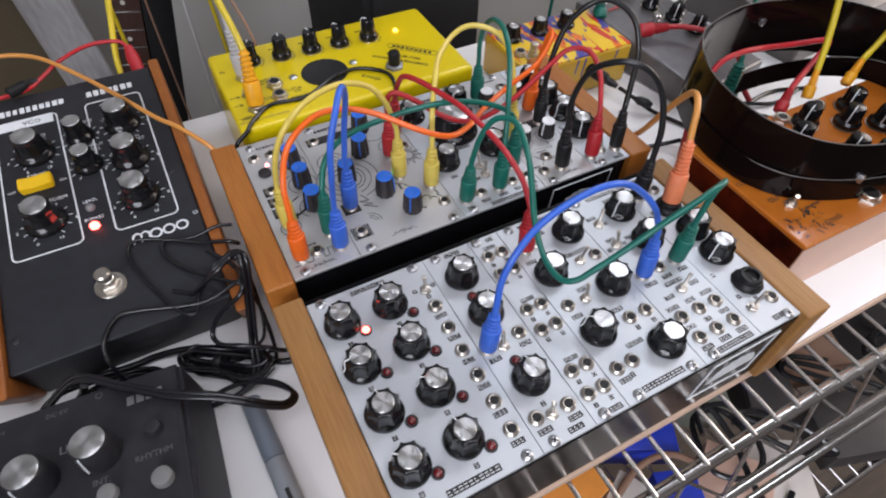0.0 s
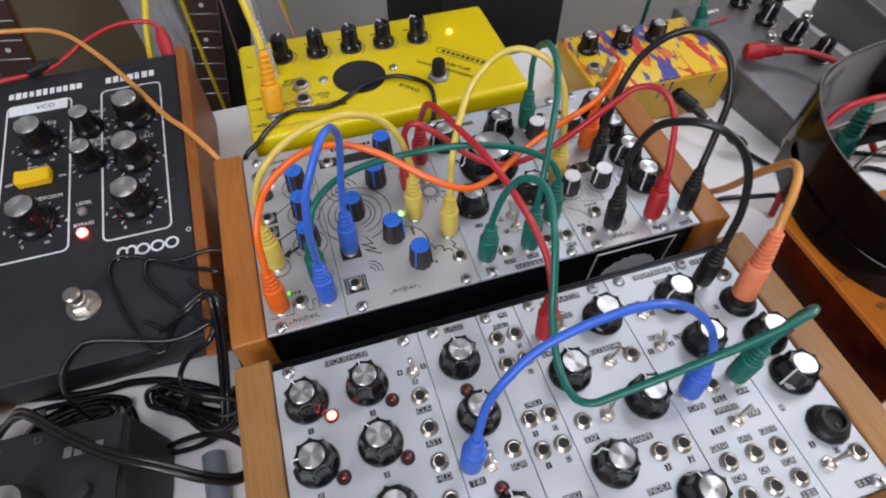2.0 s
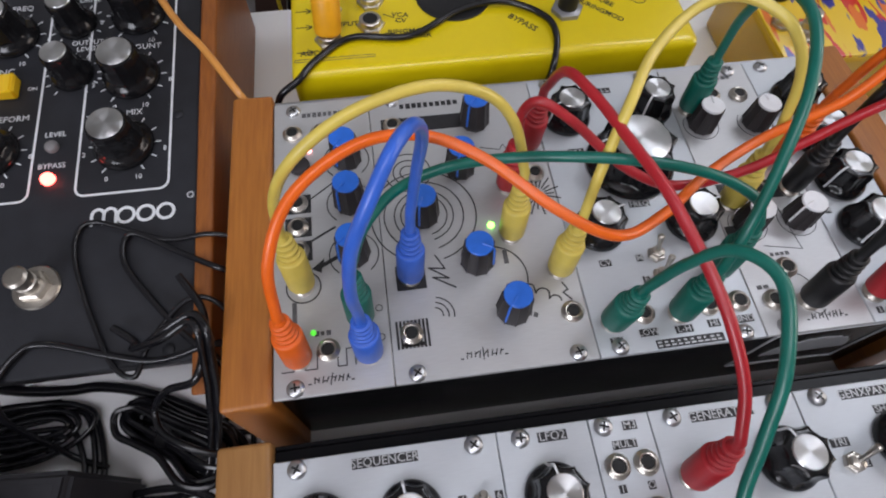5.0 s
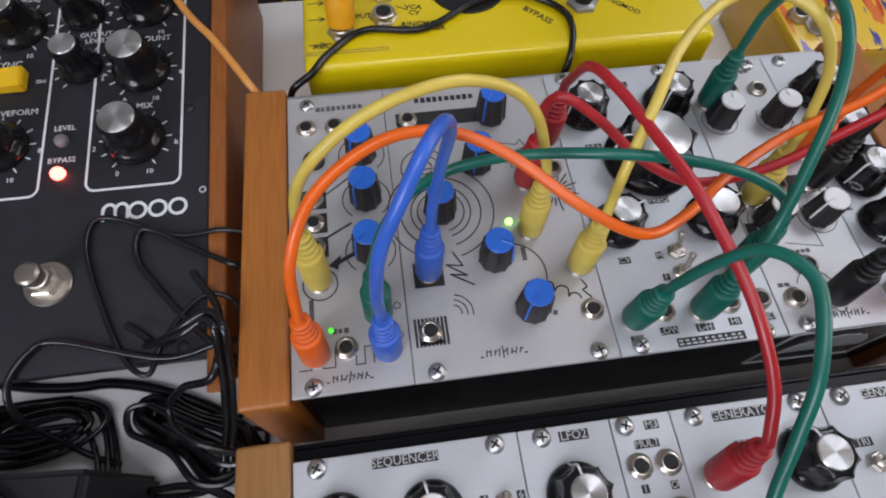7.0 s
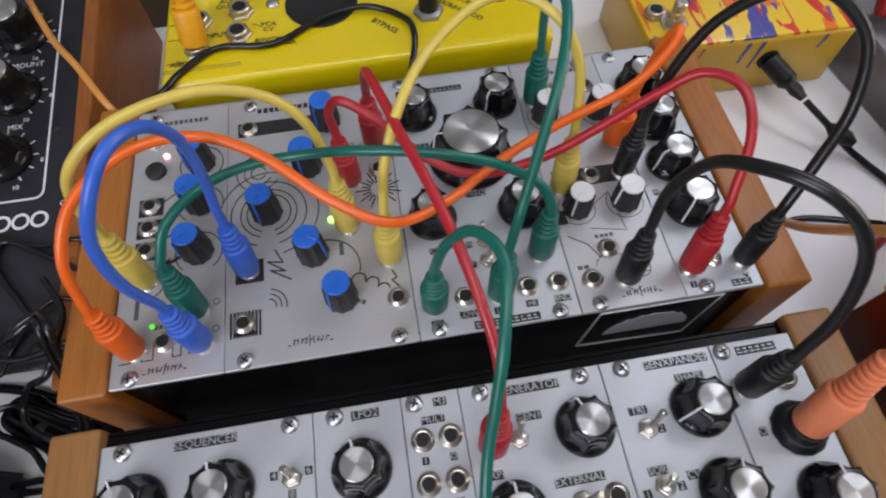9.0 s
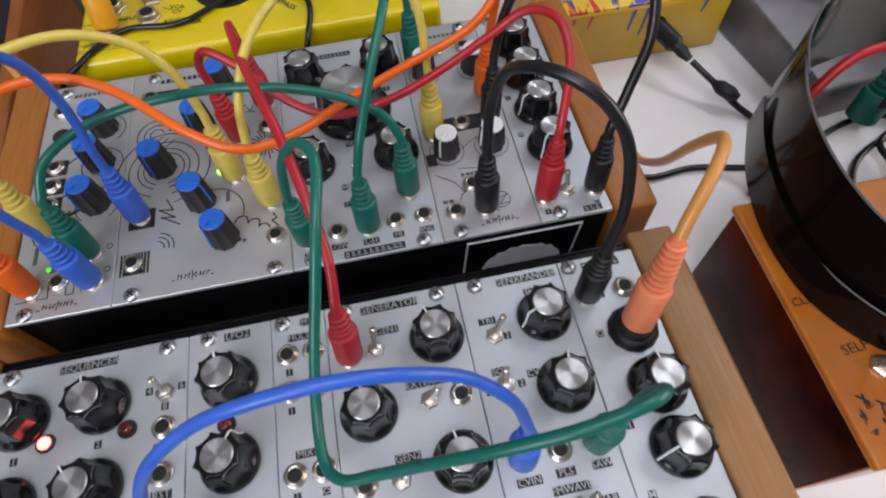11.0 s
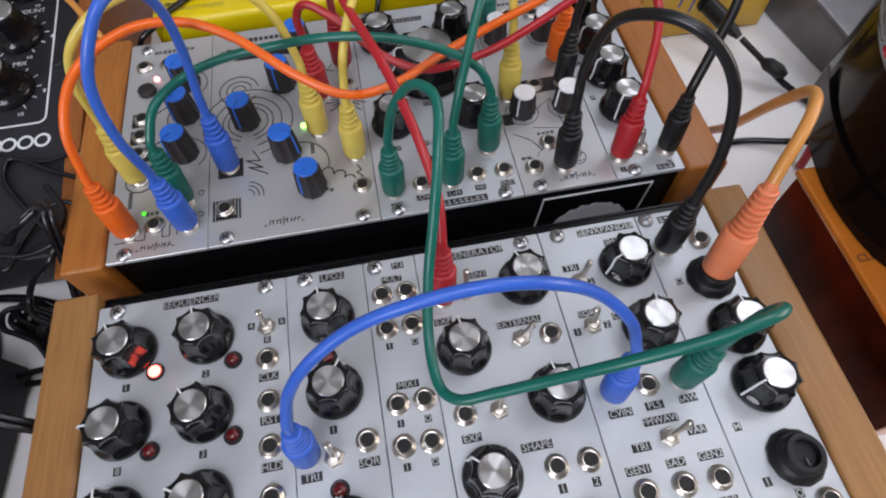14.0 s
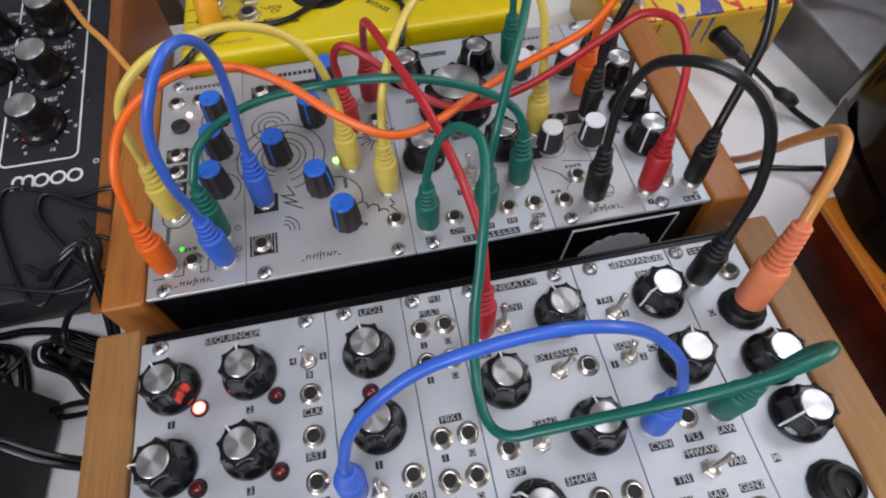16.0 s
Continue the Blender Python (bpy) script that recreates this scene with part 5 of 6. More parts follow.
for x in (88, 128):
    j = put("jack_nut", QJ, op, OZ @ mm(x, 100, 0))
    put("jack_socket", QH, j)


def band(pts, z0, z1, thick=0.0011):
    P = smooth_path(pts, 8)
    n = len(P)
    bm = BM()
    ring = []
    for i, p in enumerate(P):
        d = (P[min(i + 1, n - 1)] - P[max(i - 1, 0)])
        d.z = 0
        s = Vector((-d.y, d.x, 0)).normalized() * thick / 2
        w = 0.004 * math.sin(i * 0.11)
        ring.append([bm.verts.new((q.x, q.y, z)) for q, z in ((p + s, z0 + p.z), (p + s, z1 + p.z + w * .3), (p - s, z1 + p.z + w * .3), (p - s, z0 + p.z))])
    for a, b in zip(ring, ring[1:]):
        for k in range(4):
            bm.faces.new((a[k], a[(k + 1) % 4], b[(k + 1) % 4], b[k]))
    bm.faces.new(ring[0])
    bm.faces.new(ring[-1][::-1])
    return bm


cb = thing("plastic_band", "coiled glossy black plastic band resting on the orange pedal", "band")
RING = [(0.326, 0.182, 0), (0.3118, 0.157, 0), (0.3050, 0.131, 0), (0.3055, 0.107, 0), (0.3130, 0.088, 0), (0.3255, 0.071, 0), (0.348, 0.057, 0), (0.385, 0.048, 0), (0.430, 0.050, 0), (0.475, 0.071, 0), (0.503, 0.110, 0), (0.509, 0.150, 0), (0.494, 0.186, 0.001), (0.466, 0.205, 0.001), (0.425, 0.2165, 0.001), (0.392, 0.2155, 0.001), (0.350, 0.2035, 0.001), (0.3285, 0.1850, 0.001), (0.3165, 0.165, 0.001)]
part("inner_turn", band(RING, 0.0616, 0.1098), BAND, cb)
OUT = [(0.3235, 0.1835, 0), (0.3098, 0.157, 0), (0.3030, 0.130, 0), (0.3033, 0.106, 0), (0.3078, 0.0905, 0), (0.3180, 0.0752, 0), (0.337, 0.0615, 0), (0.366, 0.0495, 0), (0.400, 0.0425, 0), (0.440, 0.046, 0.001), (0.478, 0.066, 0.001), (0.499, 0.100, 0.001), (0.500, 0.132, 0), (0.4905, 0.156, -0.004), (0.470, 0.176, -0.010), (0.437, 0.188, -0.015), (0.405, 0.192, -0.018)]
part("outer_turn", band(OUT, 0.0618, 0.0800), BAND, cb)
# thin pale tubes draw the highlight that the band's top edges catch
EDGE = mat("band_edge_glint", (0.12, 0.11, 0.105), 0.3, grain=0.3, scale=90)
for pts, z in ((RING, 0.1098), (OUT, 0.0800)):
    P = smooth_path(pts, 8)
    bm = BM()
    tube(bm, [Vector((p.x, p.y, p.z + z + (0.0012 * math.sin((i if z > .08 else 0) * 0.11)))) for i, p in enumerate(P)], 0.00055 if z > .08 else 0.0004, 6)
    part("edge_highlight", bm, EDGE, cb, "pale line for the highlight along the edge")
for x, y, z in ((0.434, 0.2145, 0.092), (0.3555, 0.0535, 0.0805)):
    bm = BM()
    lathe(bm, [(.0032, -.0016), (.0034, .0016), (.002, .002)], 18)
    part("rivet", bm, STEEL, cb, "pale metal rivet", at(x, y, z) @ pose(0, 0, 0, 90, 0, 10))

# ---------- grey pedals at the back ----------
gp = thing("effects_pedal", "grey metal pedal with black knobs beside the band", "effects pedal", at(0.405, 0.222, 0, 8))
bm = BM()
sloped_block(bm, 0, 0.097, 0, 0.17, 0.026, 0.042, 0.003)
part("body", bm, mat("dark_hammered_metal", (0.15, 0.145, 0.15), 0.36, 0.5, grain=0.2, scale=70), gp, "grey hammered metal")
GZ = pose(0, 0, 0.0262, math.degrees(math.atan(.016 / .17)), 0, 0)
for x, y in ((58, 150), (62, 122), (67, 94), (72, 68), (84, 138)):
    pedal_knob(gp, 0, 0, 210, 1.15)
ks = [o for o in gp.children if o.name.startswith("knob")]
for o, (x, y) in zip(ks, ((58, 150), (62, 122), (67, 94), (72, 68), (84, 138))):
    o.matrix_local = GZ @ mm(x, y, 1.2, 210)
o = foot_switch(gp, 0, 0, 0.9, CHROME)
o.matrix_local = GZ @ mm(38, 96, 0)
o = foot_switch(gp, 0, 0, 0.9, CHROME)
o.matrix_local = GZ @ mm(86, 104, 0)
bars(gp, 22, 150, 26, 5, 6, WHITE_INK, z=41.5)
bars(gp, 26, 138, 20, 3, 5, mat("red_print", (0.5, 0.03, 0.03), 0.5, grain=0.1), z=40.5)
gp2 = thing("effects_pedal", "dark metal pedal with chrome foot switches at the table's back", "effects pedal", at(0.56, 0.24, 0, 6))
bm = BM()
sloped_block(bm, 0, 0.18, 0, 0.15, 0.03, 0.05, 0.003)
part("body", bm, mat("dark_grey_metal", (0.12, 0.11, 0.105), 0.35, 0.4, grain=0.1, scale=60), gp2)
GZ2 = pose(0, 0, 0.0302, math.degrees(math.atan(.02 / .15)), 0, 0)
for x, y in ((30, 110), (60, 112), (90, 114), (120, 116), (150, 118)):
    pedal_knob(gp2, 0, 0, 210, 1.1)
for o, x in zip([o for o in gp2.children if o.name.startswith("knob")], (30, 60, 90, 120, 150)):
    o.matrix_local = GZ2 @ mm(x, 110, 1.2, 210)
for x in (40, 110):
    o = foot_switch(gp2, 0, 0, 0.9, CHROME)
    o.matrix_local = GZ2 @ mm(x, 40, 0)

# ---------- other leads ----------


def lead(label, mats, pts, r, plug_a=None, plug_b=None, pr=0.0045, boot=None):
    """A lead in metres; plug_a, plug_b: where the tips of its plugs sit."""
    t = thing("cable", label, "cable")
    bm = BM()
    tube(bm, smooth_path(pts), r, 10)
    part("cord", bm, mats[0], t)
    for q, e in ((plug_a, pts[0]), (plug_b, pts[-1])):
        if q:
            d = Vector(e) - Vector(q)
            bm = BM()
            boot_mesh(bm, d.length, pr, 0.45, 6)
            part("plug_boot", bm, mats[1], t, "ribbed moulded plug", Matrix.Translation(q) @ d.to_track_quat("Z", "Y").to_matrix().to_4x4())
    return t


lead("golden yellow guitar lead plugged into the yellow pedal", GOLD, [(0.0285, 0.325, 0.112), (0.026, 0.337, 0.128), (0.02, 0.365, 0.150), (0.008, 0.42, 0.172), (-0.02, 0.52, 0.19), (-0.05, 0.62, 0.15), (-0.06, 0.68, -0.1), (-0.06, 0.72, -0.6), (-0.06, 0.72, -0.896)], 0.0024, (0.0258, 0.3130, 0.0742), None, 0.0058)
WHT = cord("grey_white_cord", (0.48, 0.47, 0.47))
lead("grey-white guitar lead plugged into the yellow pedal", WHT, [(0.0265, 0.360, 0.112), (0.026, 0.368, 0.135), (0.024, 0.39, 0.17), (0.02, 0.45, 0.2), (0.02, 0.56, 0.2), (0.02, 0.66, 0.1), (0.02, 0.70, -0.4), (0.02, 0.70, -0.896)], 0.0022, (0.0275, 0.3570, 0.0742), None, 0.0050)
lead("thin brown lead hanging behind the yellow pedal", (BROWNCARD, BROWNCARD), [(0.055, 0.392, 0.006), (0.05, 0.41, 0.07), (0.036, 0.44, 0.12), (0.02, 0.5, 0.17), (0.0, 0.60, 0.18), (-0.02, 0.70, 0.05), (-0.02, 0.72, -0.89)], 0.0013)
lead("thin tan lead lying across the black pedal", TAN, [(-0.30, 0.430, 0.0022), (-0.24, 0.452, 0.05), (-0.18, 0.456, 0.078), (-0.139, 0.452, 0.081), (-0.112, 0.440, 0.080), (-0.089, 0.412, 0.0765), (-0.066, 0.372, 0.0765), (-0.043, 0.328, 0.0762), (-0.030, 0.309, 0.0755), (-0.014, 0.2845, 0.068), (-0.006, 0.285, 0.04), (0.003, 0.287, 0.0019)], 0.0017)
lead("golden yellow lead rising behind the black pedal", GOLD, [(-0.0605, 0.4075, 0.044), (-0.0595, 0.424, 0.054), (-0.058, 0.440, 0.066), (-0.052, 0.452, 0.086), (-0.043, 0.472, 0.112), (-0.026, 0.51, 0.14), (0.0, 0.58, 0.15), (0.04, 0.66, 0.1), (0.06, 0.70, -0.3), (0.06, 0.72, -0.896)], 0.0025)
rl = lead("red lead with a smooth red plug and black connector", RED, [(-0.046, 0.436, 0.072), (-0.052, 0.443, 0.077), (-0.074, 0.445, 0.078), (-0.096, 0.433, 0.077), (-0.112, 0.414, 0.0760), (-0.124, 0.4035, 0.0755), (-0.16, 0.398, 0.0755), (-0.20, 0.408, 0.06), (-0.24, 0.40, 0.0022)], 0.0016)
lead_plug(rl, (-0.0445, 0.409, 0.044), (-0.0462, 0.4385, 0.0735), 0.0078, RED[1], 0.2, "smooth red plug")
lead_plug(rl, (-0.134, 0.4010, 0.0772), (-0.114, 0.4120, 0.0772), 0.0042, RUBBER_BLK, 0.6, "black connector")

BB = (CABLE_BLK, RUBBER_BLK)
lead("thin black lead drooping over the yellow pedal", BB, [(-0.0035, 0.2850, 0.05), (0.002, 0.2850, 0.066), (0.0110, 0.2885, 0.0712), (0.019, 0.2985, 0.0722), (0.036, 0.3115, 0.0722), (0.063, 0.3095, 0.0722), (0.088, 0.323, 0.0730), (0.110, 0.327, 0.0730), (0.128, 0.3165, 0.0722), (0.1315, 0.302, 0.0722), (0.1275, 0.2875, 0.066), (0.124, 0.2850, 0.05), (0.123, 0.2850, 0.0018)], 0.0016)
lead("thin black lead looped over the black pedal", BB, [(-0.0205, 0.222, 0.055), (-0.030, 0.2235, 0.0565), (-0.049, 0.226, 0.0521), (-0.079, 0.237, 0.0534), (-0.084, 0.221, 0.0515), (-0.069, 0.181, 0.0468), (-0.058, 0.1705, 0.0456), (-0.053, 0.182, 0.0470), (-0.039, 0.195, 0.0535), (-0.029, 0.196, 0.0535), (-0.0225, 0.190, 0.045), (-0.023, 0.178, 0.018), (-0.028, 0.166, 0.003), (-0.04, 0.158, 0.0018), (-0.022, 0.153, 0.0018)], 0.0011)
lead("black lead crossing the end of the black pedal", BB, [(-0.0205, 0.207, 0.052), (-0.027, 0.209, 0.0555), (-0.042, 0.219, 0.0515), (-0.062, 0.230, 0.0527), (-0.0645, 0.218, 0.0513), (-0.054, 0.202, 0.0494), (-0.036, 0.181, 0.0525), (-0.0255, 0.172, 0.050), (-0.0225, 0.163, 0.03), (-0.024, 0.150, 0.004), (-0.030, 0.142, 0.002)], 0.0013)
lead("black lead running along the pedal's front edge", BB, [(-0.0235, 0.178, 0.051), (-0.030, 0.177, 0.0525), (-0.053, 0.176, 0.0466), (-0.091, 0.187, 0.0478), (-0.102, 0.184, 0.0475), (-0.109, 0.173, 0.045), (-0.109, 0.163, 0.035), (-0.104, 0.157, 0.012), (-0.097, 0.152, 0.003), (-0.085, 0.147, 0.003)], 0.0014)
for k in range(2):
    o = 0.0029 * k
    lead("black twin lead looping over the desktop synthesizer", BB, [(-0.080, 0.132, 0.008), (-0.066, 0.134, 0.011), (-0.050, 0.133, 0.014), (-0.036, 0.1275 - o * .5, 0.016), (-0.0265 + o * .4, 0.117 - o, 0.020), (-0.0232 + o * .4, 0.106 - o, 0.026), (-0.029, 0.0985 - o, 0.034), (-0.042, 0.100 - o, 0.046), (-0.060, 0.109 - o, 0.0548), (-0.081, 0.1205 - o, 0.0556), (-0.101, 0.136 - o, 0.0556), (-0.122, 0.155 - o, 0.050), (-0.142, 0.163 - o, 0.030), (-0.17, 0.163 - o, 0.004), (-0.20, 0.160 - o, 0.0018)], 0.0015)
    lead("black twin lead looped over the wooden case end", BB, [(-0.066, 0.190, 0.0495), (-0.057, 0.183, 0.0500), (-0.052 - o, 0.1785, 0.0545), (-0.039, 0.1776 - o, 0.0690), (-0.0267 - o * .5, 0.1806 - o, 0.0746), (-0.0205 - o, 0.1735, 0.0770), (-0.0215 - o, 0.1675, 0.0680), (-0.0265 - o, 0.161, 0.046), (-0.0325 - o, 0.150, 0.024), (-0.0380 - o, 0.136, 0.012), (-0.052 - o, 0.131, 0.006), (-0.080, 0.133, 0.004)], 0.0015)
lead("black lead curling down into the gap between the cases", BB, [(-0.040, 0.206, 0.0560), (-0.030, 0.190, 0.0560), (-0.0265, 0.173, 0.0620), (-0.0300, 0.162, 0.0590), (-0.0446, 0.1637, 0.0460), (-0.0535, 0.1603, 0.0346), (-0.0511, 0.1518, 0.0330), (-0.0401, 0.1445, 0.0340), (-0.027, 0.1405, 0.028), (-0.010, 0.1405, 0.014), (0.06, 0.1405, 0.0018)], 0.0015)
lead("thick black lead running from the bundle to the cases", BB, [(-0.19, 0.196, 0.003), (-0.15, 0.190, 0.003), (-0.125, 0.1845, 0.003), (-0.106, 0.1825, 0.003), (-0.092, 0.182, 0.004), (-0.072, 0.1765, 0.006), (-0.050, 0.1665, 0.004), (-0.034, 0.1555, 0.003), (-0.016, 0.1410, 0.0026), (0.05, 0.1395, 0.0026)], 0.0023)
lead("black lead lying under the front of the black pedal", BB, [(-0.20, 0.176, 0.003), (-0.178, 0.166, 0.004), (-0.160, 0.163, 0.012), (-0.150, 0.1645, 0.022), (-0.140, 0.1675, 0.024), (-0.126, 0.174, 0.014), (-0.108, 0.177, 0.004)], 0.0018)
lead("black lead crossing the table beside the synthesizer", BB, [(-0.19, 0.150, 0.0025), (-0.165, 0.1535, 0.003), (-0.148, 0.160, 0.006), (-0.134, 0.1655, 0.016), (-0.128, 0.1655, 0.026)], 0.0024)
rng = random.Random(11)
for k in range(3):
    lead("black lead coiled on the table in loose rings", BB, [(-0.088 - .006 * k, 0.128, 0.004), (-0.086 - .004 * k, 0.146, 0.003)] + [(-0.119 + .001 * k + (0.027 - .0052 * k) * math.cos(a * 0.72 + k * .3) + rng.uniform(-.0015, .0015), 0.1640 + (0.0120 - .0034 * k) * math.sin(a * 0.72 + k * .3) + 0.12 * (0.027 - .0052 * k) * math.cos(a * 0.72 + k * .3), 0.002 + 0.0005 * a + k * 0.0012) for a in range(0, 17)] + [(-0.155 - 0.01 * k, 0.164, 0.006), (-0.19, 0.160 + .003 * k, 0.003)], 0.00125)
bund = thing("cable", "black power lead folded into a tied bundle", "cable")
BC, BA = Vector((-0.0520, 0.1525, 0)), Vector((0.84, -0.54, 0))
BN = Vector((0.54, 0.84, 0))
for k in range(10):
    hl, hw = rng.uniform(0.020, 0.028), rng.uniform(0.0035, 0.0125)
    of, zc = rng.uniform(-.004, .004), 0.0022 + 0.0016 * k
    pts = []
    for a in range(0, 13):
        c, s = math.cos(a * math.pi / 6), math.sin(a * math.pi / 6)
        pinch = 0.42 + 0.58 * min(1, abs(c * hl + 0.006) / 0.018)
        pts.append(BC + BA * (c * hl + rng.uniform(-.0015, .0015)) + BN * ((s * hw + of) * pinch + rng.uniform(-.0006, .0006)) + Vector((0, 0, zc + rng.uniform(-.0008, .0014))))
    pts[-1] = pts[0] + Vector((0.001, 0.001, 0.0012))
    bm = BM()
    tube(bm, smooth_path(pts, 6), 0.00145, 8)
    part("fold", bm, CABLE_BLK, bund)
bm = BM()
lathe(bm, [(.0078, -.0022), (.0083, 0), (.0078, .0022)], 20, m=Matrix.Translation(BC - BA * 0.006 + Vector((0, 0, 0.0085))) @ Matrix.Diagonal((1, 1, 1.05, 1)) @ pose(0, 0, 0, 90, 0, 57))
part("cable_tie", bm, RUBBER_BLK, bund)
lead("black lead lying beside the case on the table", BB, [(0.263, 0.252, 0.0021), (0.280, 0.215, 0.0021), (0.300, 0.204, 0.0021), (0.326, 0.205, 0.0021), (0.347, 0.197, 0.006), (0.356, 0.190, 0.012)], 0.0019, None, (0.368, 0.176, 0.012), 0.0052)
for k, pts in enumerate(([(0.40, 0.165, 0.002), (0.42, 0.19, 0.002), (0.45, 0.20, 0.002), (0.47, 0.18, 0.002), (0.455, 0.16, 0.002), (0.42, 0.158, 0.003)], [(0.385, 0.18, 0.002), (0.40, 0.205, 0.002), (0.44, 0.215, 0.006), (0.49, 0.20, 0.002), (0.53, 0.205, 0.002)], [(0.41, 0.152, 0.002), (0.43, 0.175, 0.006), (0.44, 0.20, 0.004), (0.50, 0.215, 0.002), (0.55, 0.20, 0.002)])):
    lead("black lead lying on the table inside the band", BB, pts, 0.0019)
lead("green lead with a ribbed plug behind the band", GRN, [(0.438, 0.219, 0.050), (0.442, 0.226, 0.072), (0.455, 0.245, 0.10), (0.49, 0.30, 0.12), (0.55, 0.40, 0.08), (0.58, 0.47, -0.1), (0.58, 0.5, -0.89)], 0.0022, (0.430, 0.2125, 0.0084), None, 0.0080)
lead("green lead plugged in behind the streaked pedal", GRN, [(0.390, 0.365, 0.055), (0.394, 0.378, 0.085), (0.40, 0.40, 0.12), (0.42, 0.45, 0.14), (0.44, 0.5, 0.0), (0.44, 0.52, -0.89)], 0.0022, (0.384, 0.352, 0.0402), None, 0.0062)
lead("red lead plugged into the grey pedal, passing under the band", RED, [(0.428, 0.301, 0.046), (0.442, 0.292, 0.047), (0.455, 0.275, 0.047), (0.462, 0.245, 0.045), (0.46, 0.222, 0.02), (0.47, 0.212, 0.0028)], 0.0026, (0.4000, 0.312, 0.0430), None, 0.0062)
lead("red lead bent sharply over the orange pedal", RED, [(0.405, 0.1495, 0.0735), (0.420, 0.1555, 0.075), (0.447, 0.165, 0.079), (0.470, 0.173, 0.083), (0.4765, 0.1775, 0.0835), (0.472, 0.1815, 0.083), (0.449, 0.190, 0.0805), (0.420, 0.195, 0.082), (0.392, 0.196, 0.084), (0.368, 0.194, 0.080), (0.352, 0.188, 0.055), (0.35, 0.18, 0.0028)], 0.0024, (0.3905, 0.1415, 0.0630), None, 0.0045)
lead("golden yellow lead rising from the orange pedal", GOLD, [(0.432, 0.1515, 0.083), (0.4415, 0.162, 0.105), (0.452, 0.180, 0.14), (0.465, 0.21, 0.18), (0.5, 0.35, 0.24), (0.56, 0.5, 0.15), (0.6, 0.55, -0.4), (0.6, 0.56, -0.896)], 0.0025, (0.4235, 0.1435, 0.0640), None, 0.0040)
lead("golden yellow lead arching over the band", GOLD, [(0.487, 0.149, 0.079), (0.503, 0.152, 0.090), (0.52, 0.15, 0.135), (0.58, 0.16, 0.14), (0.64, 0.18, 0.08), (0.68, 0.2, 0.003)], 0.0025, (0.4705, 0.1435, 0.0630), None, 0.0040)

# ---------- behind the table ----------
sp = thing("speaker_cabinet", "black speaker cabinet standing behind the table", "speaker", at(0.158, 0.55, -0.9))
bm = BM()
box(bm, 0.044, 0.205, 0, 0.25, 0.0005, 1.25, 0.006, 2)
part("body", bm, SPKGRILLE, sp)
bm = BM()
box(bm, 0.054, 0.195, -0.006, -0.0005, 0.05, 1.2, 0.003, 2)
part("grille", bm, SPKGRILLE, sp, "black cloth grille")
am = thing("stand", "tall black stand leaning near the wall", "stand", Matrix.Translation((-0.188, 0.835, -0.8988)) @ pose(0, 0, 0, 0, 11, 0))
bm = BM()
box(bm, 0, 0.042, 0, 0.06, 0.0005, 1.2, 0.004, 2)
part("post", bm, RUBBER_BLK, am)
bm = BM()
box(bm, -0.03, 0.08, -0.02, 0.08, 0.0005, 0.03, 0.004, 2)
part("foot", bm, RUBBER_BLK, am, m=pose(0, 0, 0, 0, -11, 0))
ROSE = mat("rosewood", (0.070, 0.036, 0.028), 0.4, col2=(0.035, 0.018, 0.014), scale=30, stretch=(20, 20, 1.5))
PEARL = mat("pearl_inlay", (0.55, 0.53, 0.48), 0.3, grain=0.1, scale=300)
FRET = mesh_of("fret", STEEL, lambda bm: box(bm, 0.001, 0.043, -0.0012, -0.0001, -0.001, 0.001, 0.0004, 1))
DOT = mesh_of("inlay_dot", PEARL, lambda bm: lathe(bm, [(.0032, 0), (.0032, .0004), (.001, .0005)], 16))


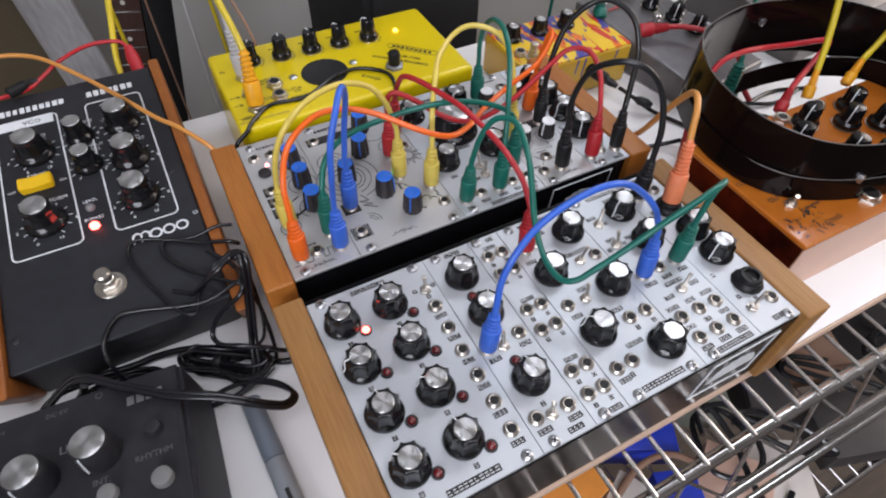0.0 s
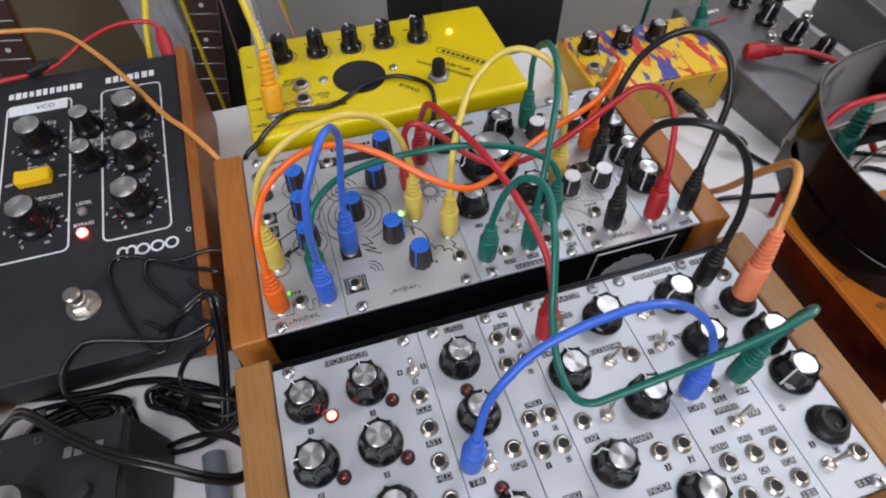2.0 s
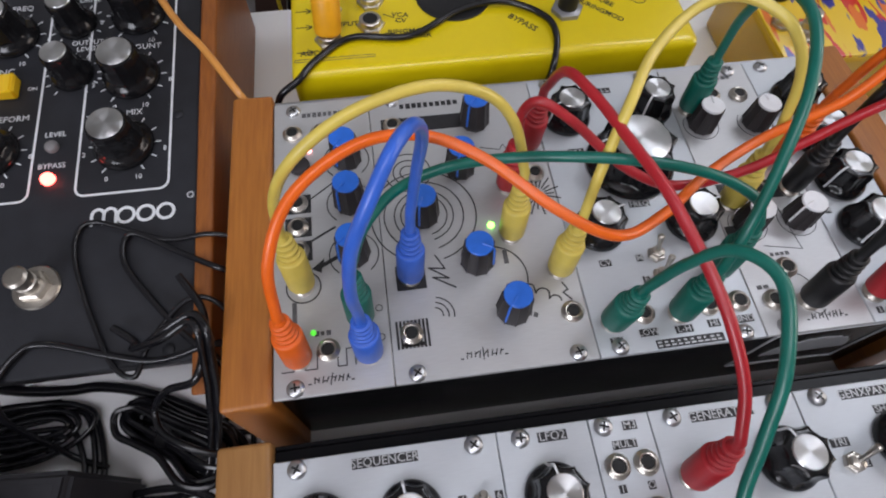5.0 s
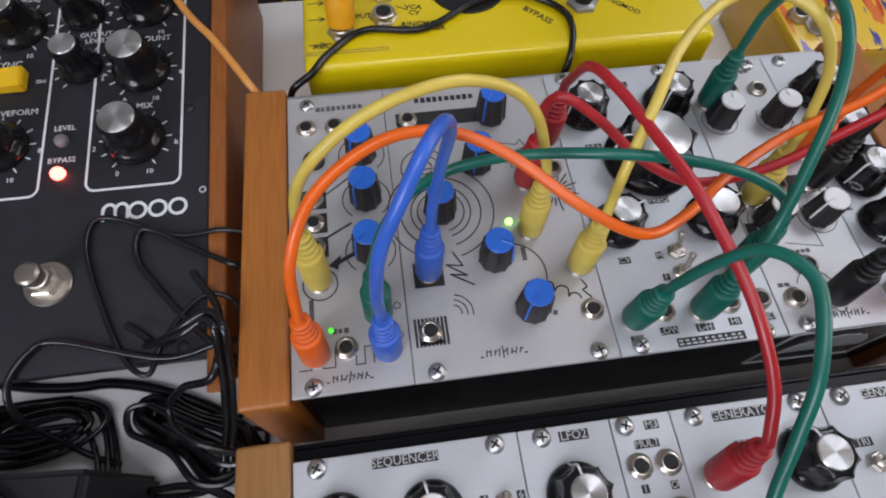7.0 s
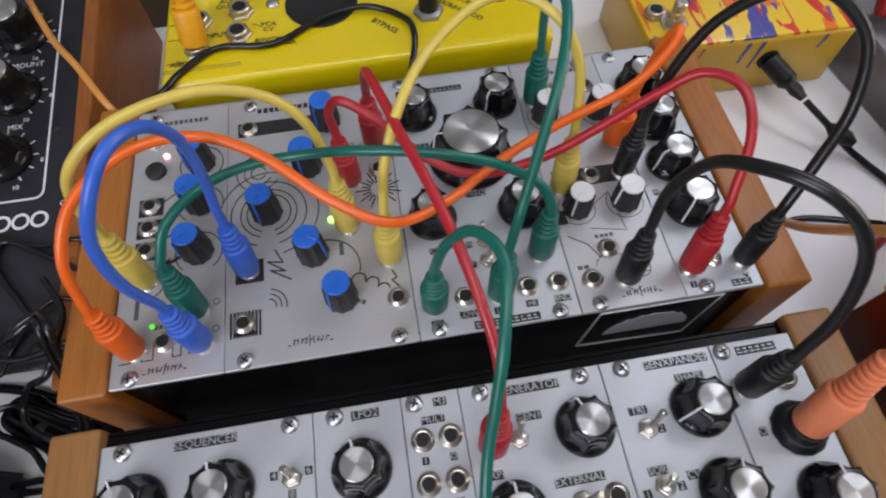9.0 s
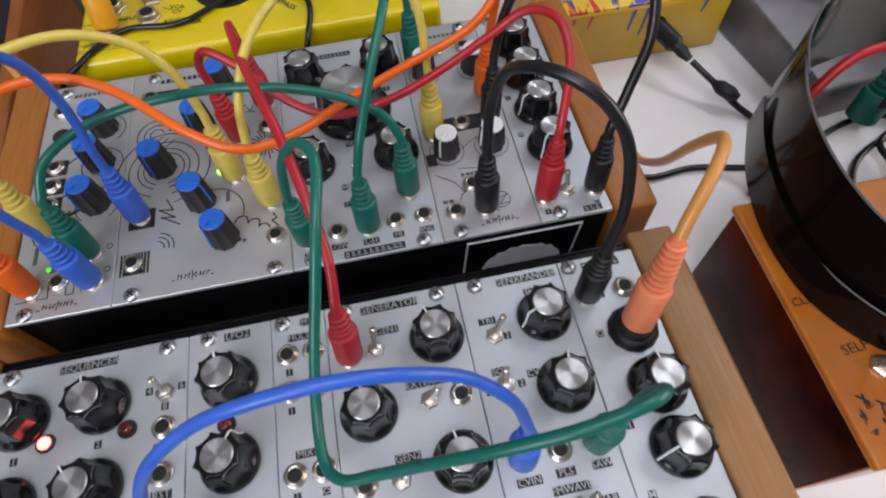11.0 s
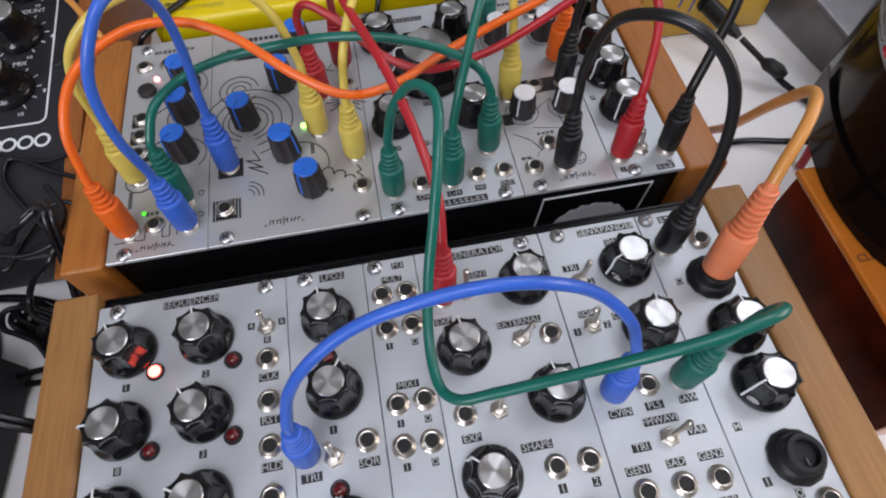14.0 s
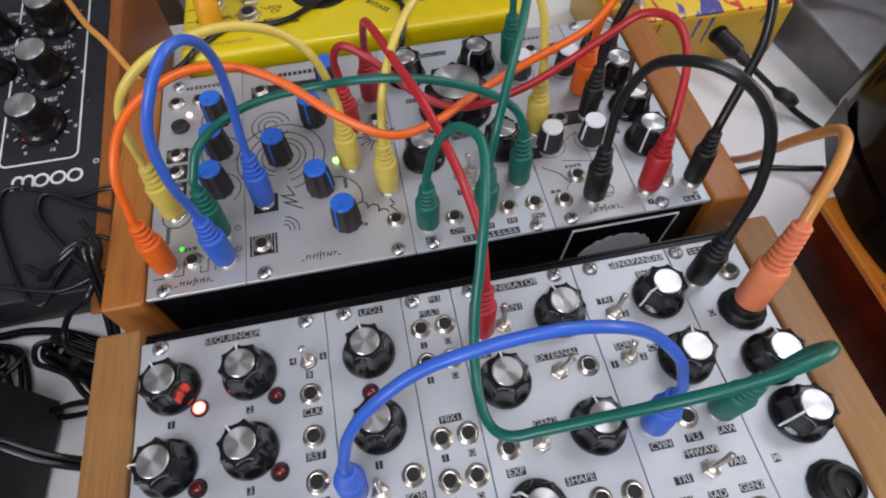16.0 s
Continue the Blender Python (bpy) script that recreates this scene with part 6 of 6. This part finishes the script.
def guitar(label, m):
    g = thing("guitar", label, "guitar", m)
    bm = BM()
    box(bm, 0, 0.044, 0, 0.008, 0, 1.0, 0.002, 2)
    part("fretboard", bm, ROSE, g, "dark rosewood fretboard")
    bm = BM()
    box(bm, 0.001, 0.043, 0.0082, 0.024, 0, 1.02, 0.006, 3)
    part("neck", bm, CHEEK_M, g, "brown wooden neck")
    for i in range(26):
        put("fret", FRET, g, at(0, 0, 0.30 + i * 0.026))
    for i in (3, 5, 7, 9, 14, 16, 18, 20):
        put("inlay_dot", DOT, g, at(0.022, -0.0001, 0.313 + i * 0.026) @ pose(0, 0, 0, 90, 0, 0))
    bm = BM()
    lathe(bm, [(.17, 0), (.18, .01), (.18, .04), (.17, .05)], 40, 2, 0.2, -1, 1, Matrix.Translation((0.022, 0.035, -0.17)) @ pose(0, 0, 0, 90, 0, 0) @ pose(0, 0, -0.025))
    part("body", bm, CHEEK_M, g, "brown wooden body")
    return g


guitar("guitar with rosewood fretboard leaning beside the black stand", Matrix.Translation((-0.166, 0.80, -0.55)) @ pose(0, 0, 0, -4, 11, 0))
guitar("guitar with rosewood fretboard leaning behind the black pedal", Matrix.Translation((-0.388, 0.755, -0.55)) @ pose(0, 0, 0, -4, 8, 0))
bd = thing("board", "pale grey board leaning near the wall", "board", Matrix.Translation((-0.141, 0.955, -0.9)) @ pose(0, 0, 0, 0, -3.4, 0))
bm = BM()
box(bm, -0.006, 0.066, 0, 0.018, 0.003, 1.15, 0.002, 2)
part("plank", bm, mat("pale_grey_paint", (0.42, 0.42, 0.43), 0.5, col2=(0.24, 0.23, 0.22), scale=26, stretch=(6, 6, 1)), bd)
cab = thing("cupboard", "olive-brown cupboard beside the wall", "cupboard", at(-0.785, 1.0, -0.9))
OLIVE = wood_mat("olive_brown_wood", (0.16, 0.13, 0.08), (0.10, 0.08, 0.05), 0.5)
bm = BM()
box(bm, 0, 0.62, 0, 0.115, 0.0005, 1.3, 0.004, 2)
part("body", bm, OLIVE, cab)
for x0, x1 in ((0.006, 0.308), (0.312, 0.614)):
    bm = BM()
    box(bm, x0, x1, -0.014, -0.0006, 0.05, 1.29, 0.003, 2)
    part("door", bm, OLIVE, cab)
